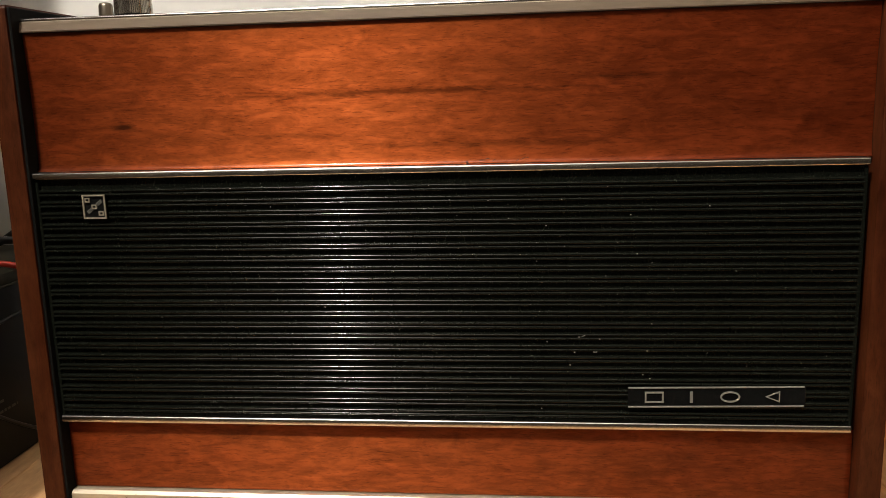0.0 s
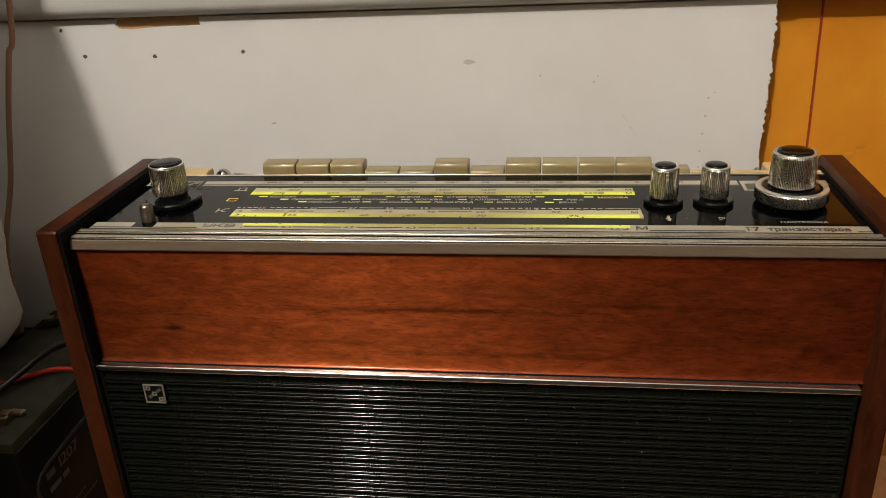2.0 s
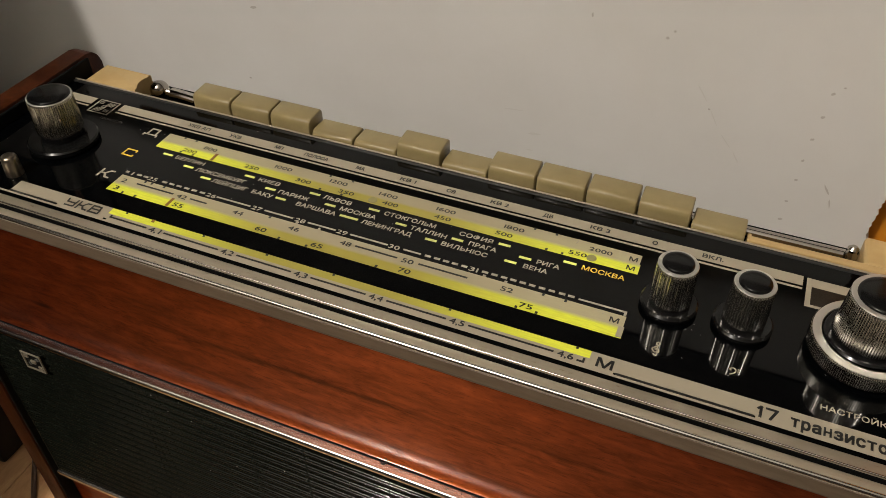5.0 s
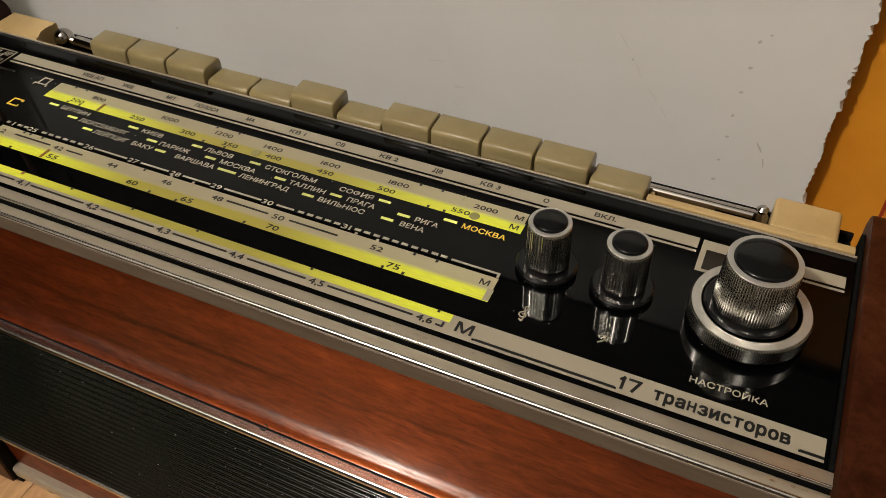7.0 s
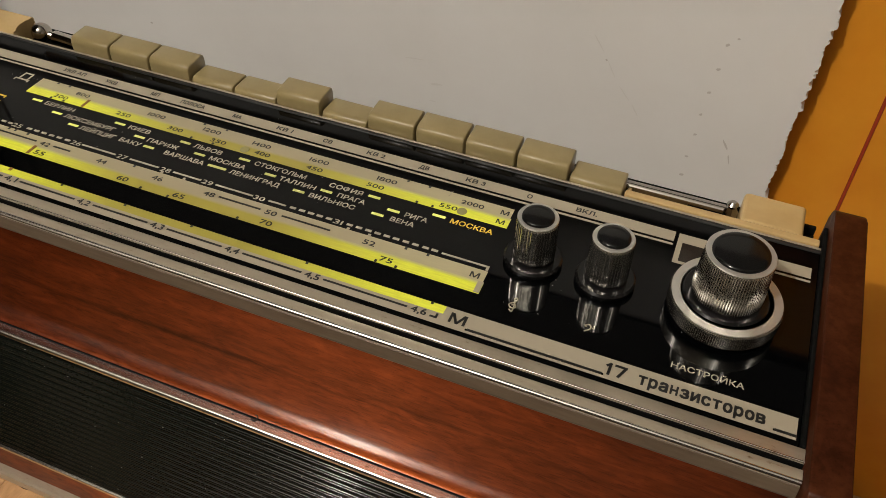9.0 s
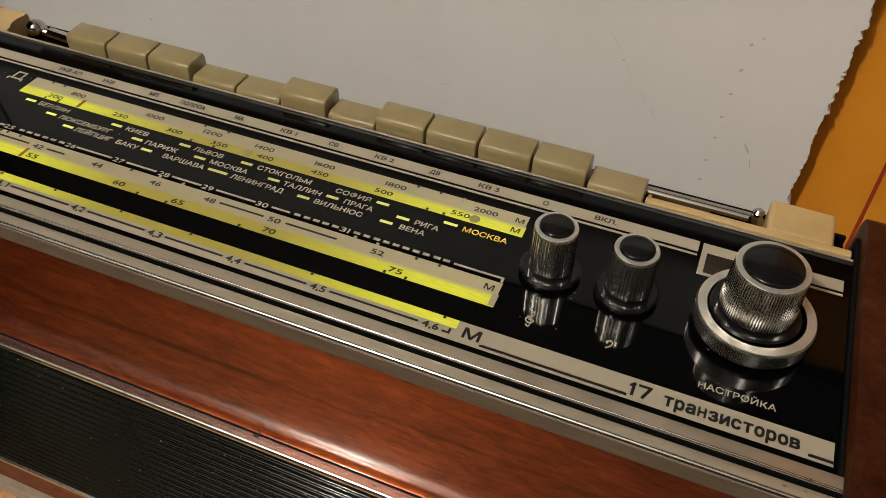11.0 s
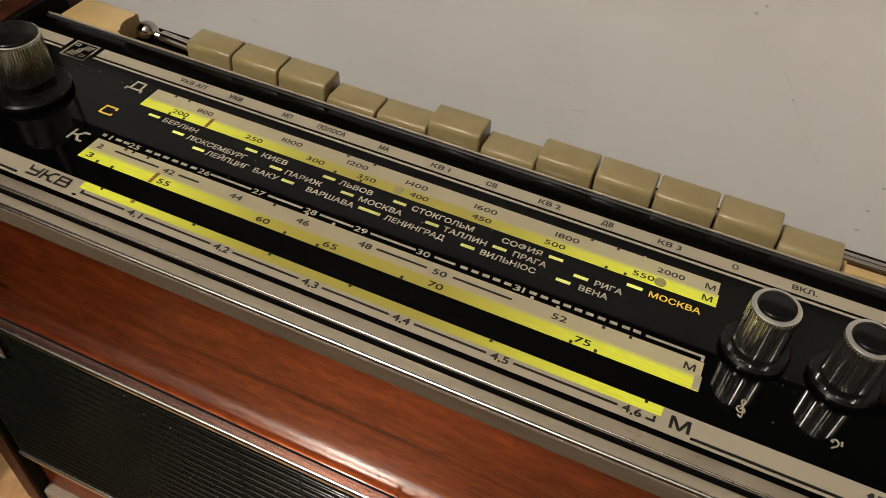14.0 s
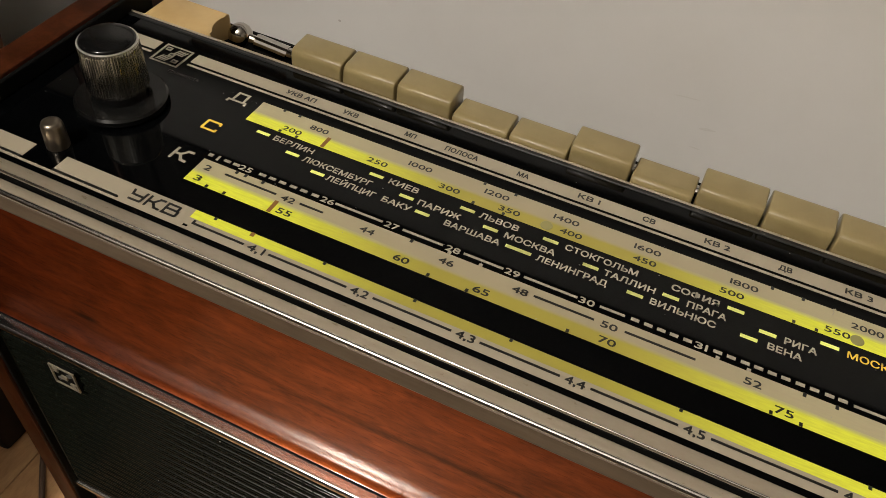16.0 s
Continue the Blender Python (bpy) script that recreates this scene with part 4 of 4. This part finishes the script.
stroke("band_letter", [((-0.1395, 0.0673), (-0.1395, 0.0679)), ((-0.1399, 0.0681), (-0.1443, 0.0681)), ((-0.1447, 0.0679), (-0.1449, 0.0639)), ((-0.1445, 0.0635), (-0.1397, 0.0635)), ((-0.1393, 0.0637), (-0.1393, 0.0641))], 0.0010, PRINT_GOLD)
stroke("band_letter", [((-0.1444, 0.0504), (-0.1446, 0.0454)), ((-0.1445, 0.0480), (-0.1420, 0.0480)), ((-0.1419, 0.0481), (-0.1402, 0.0502)), ((-0.1401, 0.0503), (-0.1384, 0.0504)), ((-0.1419, 0.0479), (-0.1404, 0.0457)), ((-0.1403, 0.0455), (-0.1386, 0.0454))], 0.0011, PRINT_WHITE)
# the wide square letters of the ultra-short band, printed dark on the front strip
for strokes in (
    [((-0.1434, 0.0265), (-0.1430, 0.0248)), ((-0.1428, 0.0246), (-0.1388, 0.0246)), ((-0.1384, 0.0265), (-0.1387, 0.0227)), ((-0.1390, 0.0224), (-0.1428, 0.0223))],
    [((-0.1367, 0.0265), (-0.1368, 0.0223)), ((-0.1367, 0.0244), (-0.1346, 0.0244)), ((-0.1345, 0.0245), (-0.1332, 0.0262)), ((-0.1331, 0.0264), (-0.1315, 0.0265)), ((-0.1345, 0.0243), (-0.1332, 0.0226)), ((-0.1331, 0.0224), (-0.1315, 0.0223))],
    [((-0.1298, 0.0265), (-0.1299, 0.0223)), ((-0.1298, 0.0265), (-0.1258, 0.0265)), ((-0.1255, 0.0262), (-0.1255, 0.0248)), ((-0.1298, 0.0245), (-0.1254, 0.0245)), ((-0.1250, 0.0242), (-0.1250, 0.0227)), ((-0.1253, 0.0223), (-0.1299, 0.0223))],
):
    stroke("band_letter", strokes, 0.0009, PRINT_DARK, Z2 - Z1)
stroke("numeral", [((0.1548, 0.0219), (0.1549, 0.0261)), ((0.1549, 0.0261), (0.1540, 0.0253))], 0.0010, PRINT_DARK, Z2 - Z1)
stroke("numeral", [((0.1568, 0.0261), (0.1600, 0.0261)), ((0.1600, 0.0260), (0.1582, 0.0219))], 0.0010, PRINT_DARK, Z2 - Z1)
lettering("НАСТРОЙКА", 0.1853, 0.0342, 0.0024, PRINT_WHITE, dial, Z1, width=0.0238, weight=0.018)
lettering("громкость", -0.1690, 0.0852, 0.0015, material("worn print", (0.055, 0.05, 0.045), 0.4), dial, Z1, width=0.0140)
# clef signs under the tone knobs, drawn as curls
CLEF = PRINT
for x, y, turns in ((0.1164, 0.0383, 1), (0.1437, 0.0384, 0)):
    if turns:
        curl = [(0.0000, -0.0030), (-0.0008, -0.0024), (0.0004, -0.0030), (0.0003, 0.0010), (-0.0004, 0.0030), (0.0006, 0.0034), (0.0004, 0.0018), (-0.0014, 0.0000), (-0.0006, -0.0014), (0.0010, -0.0010), (0.0006, 0.0004), (-0.0005, -0.0002)]
    else:
        curl = [(-0.0010, -0.0018), (0.0006, -0.0004), (0.0008, 0.0010), (-0.0002, 0.0016), (-0.0012, 0.0008), (-0.0006, 0.0004)]
    part("clef", tube([(x + u, y + v, ZG + 0.0001) for u, v in curl], 0.00028, 6, 60), CLEF, dial)
    if not turns:
        for v in (0.0004, 0.0014):
            part("clef_dot", turned([(0.0004, 0.0), (0.0004, 0.0002)], 10, (x + 0.0018, y + v, ZG)), CLEF, dial)
# square emblem in the rear band
WORN_PRINT = material("rubbed cream print", (0.22, 0.195, 0.15), 0.4)
EX, EY = -0.1808, 0.0936
for x0, x1, y0, y1 in ((-0.0064, -0.0055, -0.0059, 0.0059), (0.0055, 0.0064, -0.0059, 0.0059), (-0.0055, 0.0055, -0.0059, -0.0051), (-0.0055, 0.0055, 0.0051, 0.0059)):
    printed("emblem_edge", EX + x0, EX + x1, EY + y0, EY + y1, WORN_PRINT)
for k in range(4):
    printed("emblem_stripe", EX - 0.0046 + 0.0012 * k, EX - 0.0039 + 0.0012 * k, EY - 0.0043, EY - 0.0010, WORN_PRINT, slant=0.0014)
    printed("emblem_stripe", EX - 0.0006 + 0.0012 * k, EX + 0.0001 + 0.0012 * k, EY + 0.0010, EY + 0.0043, WORN_PRINT, slant=0.0014)
for x, y in ((-0.0034, 0.0030), (0.0, 0.0), (0.0034, -0.0030)):
    printed("emblem_block", EX + x - 0.0013, EX + x + 0.0013, EY + y - 0.0011, EY + y + 0.0011, WORN_PRINT, Z2)
    printed("emblem_hole", EX + x - 0.0006, EX + x + 0.0006, EY + y - 0.0005, EY + y + 0.0003, PRINT_DARK, Z2 + 0.0002)


# ---- knobs ----
def fluted(place, teeth, r0, r1, h0, h1, depth):
    """A tapered barrel with rounded vertical ribs and a plain neck ring at the top."""
    bm = bmesh.new()
    n = teeth * 4
    rings = []
    for r, h, k in ((r0 - 0.0010, h0, 0), (r0 - 0.0001, h0 + 0.0006, 1), (r1 + 0.0001, h1 - 0.0012, 1), (r1 - 0.0003, h1 - 0.0006, 0.3), (r1 - 0.0004, h1, 0)):
        ring = []
        for i in range(n):
            a = 2 * math.pi * i / n
            rr = r * (1 - depth / r0 * k * (0.0, 0.18, 1.0, 0.18)[i % 4])
            ring.append(bm.verts.new((place[0] + rr * math.cos(a), place[1] + rr * math.sin(a), place[2] + h)))
        rings.append(ring)
    for p, q in zip(rings, rings[1:]):
        for i in range(n):
            j = (i + 1) % n
            bm.faces.new((p[i], p[j], q[j], q[i]))
    bm.faces.new(rings[0][::-1])
    bm.faces.new(rings[-1])
    return bm


def knob(name, x, y, foot_r, foot_h, r0, r1, h0, h1, label, teeth=42, foot_shift=(0.0, 0.0), fill=0.79):
    base = ZG
    body = part(name, fluted((x, y, base), teeth, r0, r1, h0, h1, 0.0005), KNOB_METAL, radio, label)
    part("collar", turned([(foot_r - 0.0006, 0.0003), (foot_r, 0.0010), (foot_r, foot_h - 0.0008), (foot_r - 0.0008, foot_h), (r0 * 0.8, foot_h), (r0 * 0.8, h0 + 0.001)], 64, (x + foot_shift[0], y + foot_shift[1], base)), GLOSS_BLACK, body, "black collar", 35)
    part("rim", turned([(r1 - 0.0002, h1 - 0.0003), (r1, h1), (r1 - 0.0002, h1 + 0.0003), (r1 * (fill + 0.01), h1 + 0.0003), (r1 * fill, h1)], 64, (x, y, base)), SATIN, body, "pale satin rim", 35)
    cr = r1 * fill
    part("cap", turned([(cr, h1 - 0.0004), (cr, h1 + 0.0005), (cr * 0.97, h1 + 0.0010), (cr * 0.90, h1 + 0.0013), (cr * 0.70, h1 + 0.0015), (cr * 0.4, h1 + 0.00165), (cr * 0.1, h1 + 0.0017)], 48, (x, y, base)), GLOSS_BLACK, body, "glossy black cap", 50)
    return body


knob("tone_knob", 0.1160, 0.0623, 0.0110, 0.0032, 0.0080, 0.0075, 0.0040, 0.0218, "knurled metal tone knob", 44)
knob("tone_knob", 0.1434, 0.0626, 0.0110, 0.0032, 0.0080, 0.0075, 0.0040, 0.0218, "knurled metal tone knob", 44)
tuning = knob("tuning_knob", 0.1846, 0.0642, 0.0150, 0.0100, 0.0124, 0.0115, 0.0105, 0.0290, "large knurled metal tuning knob", 86, fill=0.83)
part("outer_ring", turned([(0.0140, 0.0026), (0.0190, 0.0026), (0.0194, 0.0032), (0.0194, 0.0086), (0.0188, 0.0094), (0.0158, 0.0094), (0.0152, 0.0080), (0.0152, 0.0040)], 640, (0.1850, 0.0636, ZG), (2, 3), 0.0005), KNOB_METAL, tuning, "knurled metal outer ring")
part("ring_face", turned([(0.0189, 0.0093), (0.0188, 0.0096), (0.0159, 0.0096), (0.0158, 0.0093)], 90, (0.1850, 0.0636, ZG)), SATIN, tuning, "pale satin ring face")
part("ring_foot", turned([(0.0166, 0.0002), (0.0170, 0.0010), (0.0170, 0.0027)], 64, (0.1850, 0.0636, ZG)), MATT_BLACK, tuning, "black foot", 35)
knob("volume_knob", -0.1797, 0.0634, 0.0165, 0.0036, 0.0110, 0.0104, 0.0058, 0.0242, "knurled metal volume knob", 64, (0.0020, -0.0020), 0.93)
part("push_pin", turned([(0.0040, 0.0), (0.0040, 0.0015), (0.0037, 0.0086), (0.0032, 0.0098), (0.0020, 0.0103)], 28, (-0.1804, 0.0318, ZG)), PIN, radio, "small dull metal push pin", 50)

# ---- band keys ----
PRESSED = (3, 4, 6, 11)
for i, x in enumerate(KEY_X):
    h = 0.0025 if i in PRESSED else 0.0074
    tilt = 0.0006 if i in PRESSED else 0.0
    out = [(0.1122, ZG - 0.010), (0.1122, ZG + h - 0.0030), (0.1126, ZG + h - 0.0014), (0.1135, ZG + h - 0.0004), (0.1150, ZG + h), (0.1240, ZG + h + 0.0003 - tilt), (0.1254, ZG + h - 0.0006), (0.1260, ZG + h - 0.0028), (0.1255, ZG - 0.0050), (0.1255, ZG - 0.010)]
    part("key", extrude_x(out, x - 0.01105, x + 0.01105, 0.0007), KEY, radio, "pressed beige push key" if i in PRESSED else "beige push key", 50)

# ---- aerial tray ----
part("tray", box(-0.2146, 0.2157, 0.1256, 0.1345, ZG - 0.017, ZG - 0.0130), MATT_BLACK, radio, "black aerial tray")
part("tray_front", box(0.1390, 0.2150, 0.1119, 0.1154, ZG - 0.014, ZG + 0.0014, 0.0006), IVORY, radio)
part("tray_front", box(-0.2146, -0.1392, 0.1119, 0.1141, ZG - 0.014, ZG - 0.0012, 0.0006), IVORY, radio)
part("tray_end", box(0.1390, 0.1408, 0.1156, 0.1225, ZG - 0.0130, ZG - 0.0030, 0.0005), IVORY, radio)
part("tray_floor", box(0.1410, 0.1640, 0.1156, 0.1245, ZG - 0.0128, ZG - 0.0060, 0.0005), IVORY, radio)
part("tray_back", box(-0.2146, 0.2157, 0.1348, 0.1368, ZG - 0.017, ZG - 0.0095, 0.0005), MATT_BLACK, radio)
part("slot", box(0.1642, 0.1790, 0.1158, 0.1346, ZG - 0.0128, ZG - 0.0115), MATT_BLACK, radio)
part("corner_block", box(0.1846, 0.2090, 0.1156, 0.1345, ZG - 0.0128, ZG + 0.0008, 0.0018, 3), IVORY, radio, "ivory corner block")
# left block with a round finger notch
outline = [(-0.2115, 0.1143), (-0.1785, 0.1143)]
for k in range(9):
    a = radians(232 - 84 * k / 8)
    outline.append((-0.1712 + 0.0120 * math.cos(a), 0.1250 + 0.0120 * math.sin(a)))
outline += [(-0.1816, 0.1322), (-0.2115, 0.1322)]
bm = plate(outline, ZG - 0.0128, 0.0112)
bmesh.ops.bevel(bm, geom=[e for e in bm.edges if min(e.verts[0].co.z, e.verts[1].co.z) > ZG - 0.003], offset=0.0007, segments=2, affect="EDGES", profile=0.5)
part("corner_block", bm, IVORY, radio, "ivory corner block with finger notch", 40)
BRIGHT = material("bright chrome", (0.50, 0.47, 0.43), 0.06, 1.0)
aerial = part("aerial", tube([(-0.1620, 0.1275, ZG - 0.0078), (0.0, 0.1300, ZG - 0.0090), (0.1790, 0.1300, ZG - 0.0085)], 0.0026, 16, 8), BRIGHT, radio, "folded chrome telescopic aerial", 60)
ball = bmesh.new()
bmesh.ops.create_uvsphere(ball, u_segments=24, v_segments=16, radius=0.0052, matrix=Matrix.Translation((-0.1722, 0.1262, ZG - 0.0055)))
part("aerial_tip", ball, BRIGHT, aerial, "round chrome tip", 180)
part("aerial_neck", tube([(-0.1682, 0.1266, ZG - 0.0060), (-0.1645, 0.1271, ZG - 0.0068)], 0.0022, 14, 4), BRIGHT, aerial)
part("aerial_collar", tube([(-0.1648, 0.1271, ZG - 0.0067), (-0.1500, 0.1279, ZG - 0.0084)], 0.0033, 18, 6), BRIGHT, aerial)
part("aerial_hinge", turned([(0.0022, -0.006), (0.0030, -0.003), (0.0030, 0.0), (0.0018, 0.0025), (0.0024, 0.0040), (0.0012, 0.0052)], 24, (0.1812, 0.1285, ZG - 0.0068)), BRIGHT, aerial, "small chrome hinge knob", 40)

# ---- things beside the radio ----
battery = thing("battery", "black sealed battery with printed label beside the radio", "battery", (-0.342, 0.108, 0))
BX, BY = -0.342, 0.108


def local(bm):
    bmesh.ops.translate(bm, vec=(-BX, -BY, 0), verts=bm.verts)
    return bm


part("case", local(box(-0.384, -0.301, 0.014, 0.200, 0.0, 0.1195, 0.003)), BATTERY, battery, "black plastic case", 40)
part("lid", local(box(-0.3835, -0.3015, 0.0145, 0.1995, 0.1195, 0.128, 0.0016)), DUSTY, battery, "dusty black lid", 40)
part("lid_edge", local(box(-0.3040, -0.3006, 0.016, 0.198, 0.1188, 0.1200, 0.0004)), DUSTY, battery)
for x, y in ((-0.325, 0.037), (-0.374, 0.170)):
    part("terminal", local(box(x, x + 0.0075, y, y + 0.0065, 0.1275, 0.1355, 0.0006)), BRASS, battery, "flat metal terminal")
clip = part("clip", local(box(-0.3262, -0.3165, 0.0335, 0.0375, 0.1280, 0.1345, 0.0012)), BRASS, battery, "crimped metal wire clip", 40)
part("clip_sleeve", local(box(-0.3225, -0.3115, 0.0435, 0.0490, 0.1280, 0.1326, 0.0014)), BRASS, clip)
number = lettering("1207", 0, 0, 0.0088, LABEL_GREY, battery, 0.0, width=0.026)
number.rotation_euler, number.location = (radians(90), 0, radians(90)), (-0.3006 - BX, 0.064 - BY, 0.0840)
for z, y0, y1, h in ((0.080, 0.036, 0.046, 0.0070), (0.069, 0.036, 0.060, 0.0055), (0.045, 0.035, 0.044, 0.0035), (0.044, 0.056, 0.072, 0.0022), (0.037, 0.064, 0.086, 0.0022), (0.037, 0.034, 0.055, 0.0022), (0.030, 0.034, 0.058, 0.0022), (0.023, 0.036, 0.051, 0.0022), (0.0165, 0.036, 0.056, 0.0022)):
    y = y0
    while y < y1:
        wide = min(h * speck.uniform(1.0, 3.2), y1 - y)
        part("label_bar", local(box(-0.3011, -0.3007, y, y + wide, z, z + h * 0.75)), LABEL_DIM if h < 0.005 else LABEL_GREY, battery)
        y += wide + h * 0.55
black_box = alone("black_box", box(-0.520, -0.392, 0.025, 0.198, 0.0, 0.112, 0.004), DUSTY, "dusty dark plastic box beside the battery", "box", smooth=40)
# slack white bag
bag = bmesh.new()
bmesh.ops.create_icosphere(bag, subdivisions=4, radius=1.0)
for v in bag.verts:
    p = v.co.copy()
    k = 1 + 0.05 * noise.noise(p * 2.3) + 0.025 * noise.noise(p * 6)
    s = (abs(p.x) ** 4 + abs(p.y) ** 4 + abs(p.z) ** 4) ** -0.25
    v.co = Vector((-0.441 + 0.086 * p.x * s * k, 0.103 + 0.046 * p.y * s * k, 0.2125 + 0.086 * p.z * s * k))
alone("plastic_bag", bag, SACK, "slack off-white plastic bag on the battery", "bag", smooth=180)
alone("red_wire", tube([(-0.45, 0.040, 0.1150), (-0.386, 0.048, 0.1300), (-0.350, 0.080, 0.1310), (-0.334, 0.092, 0.1315), (-0.318, 0.098, 0.1330), (-0.302, 0.102, 0.1310), (-0.288, 0.112, 0.1220), (-0.250, 0.150, 0.06), (-0.24, 0.170, 0.0)], 0.0022), WIRE_RED, "thin red insulated wire", "wire", group="wires", smooth=180)
alone("black_wire", tube([(-0.50, 0.168, 0.116), (-0.42, 0.164, 0.1155), (-0.365, 0.168, 0.131), (-0.335, 0.180, 0.150), (-0.290, 0.190, 0.168), (-0.250, 0.190, 0.12), (-0.235, 0.185, 0.0)], 0.0028), WIRE_BLACK, "black insulated cable looping over the battery", "wire", group="wires", smooth=180)
alone("black_wire", tube([(-0.50, 0.036, 0.1155), (-0.41, 0.030, 0.1155), (-0.350, 0.062, 0.1320), (-0.318, 0.110, 0.147), (-0.290, 0.150, 0.118), (-0.250, 0.160, 0.0)], 0.0028), WIRE_BLACK, "black insulated cable beside the radio", "wire", group="wires", smooth=180)
alone("black_wire", tube([(-0.250, 0.190, 0.095), (-0.272, 0.150, 0.102), (-0.290, 0.110, 0.102), (-0.2950, 0.087, 0.100), (-0.2965, 0.053, 0.097), (-0.2965, 0.028, 0.094), (-0.2965, 0.019, 0.084), (-0.2965, 0.024, 0.070), (-0.2965, 0.040, 0.052), (-0.2940, 0.056, 0.040), (-0.288, 0.085, 0.020), (-0.270, 0.120, 0.0014), (-0.250, 0.150, 0.0014)], 0.0012, 10, 120), WIRE_BLACK, "thin black cable looped against the battery", "wire", group="wires", smooth=180)
alone("brown_wire", tube([(-0.300, 0.172, 0.62), (-0.3315, 0.172, 0.392), (-0.3428, 0.172, 0.354), (-0.355, 0.172, 0.312), (-0.369, 0.172, 0.258), (-0.390, 0.172, 0.196), (-0.402, 0.176, 0.1145)], 0.0021), WIRE_TAN, "brown cable hanging down the wall", "wire", group="wires", smooth=180)

# ---- bench boards ----
plank_bm = box(-0.0388, 0.0388, -0.1175, 0.2045, -0.004, 0.0, 0.0005, 1)
plank_mesh = bpy.data.meshes.new("board")
plank_bm.to_mesh(plank_mesh)
plank_bm.free()
plank_mesh.materials.append(FLOOR)
for k in range(-9, 10):
    plank = new("board", plank_mesh)
    plank.parent = bench
    plank.location = (-0.246 + 0.078 * k, 0, 0)
alone("brown_wire", tube([(-0.42, 0.012, 0.0018), (-0.335, 0.055, 0.0018), (-0.302, 0.043, 0.0018), (-0.262, 0.001, 0.0018), (-0.222, -0.042, 0.0018), (-0.14, -0.085, 0.0018)], 0.0018), WIRE_BROWN, "thin brown cable lying on the bench", "wire", group="wires", smooth=180)
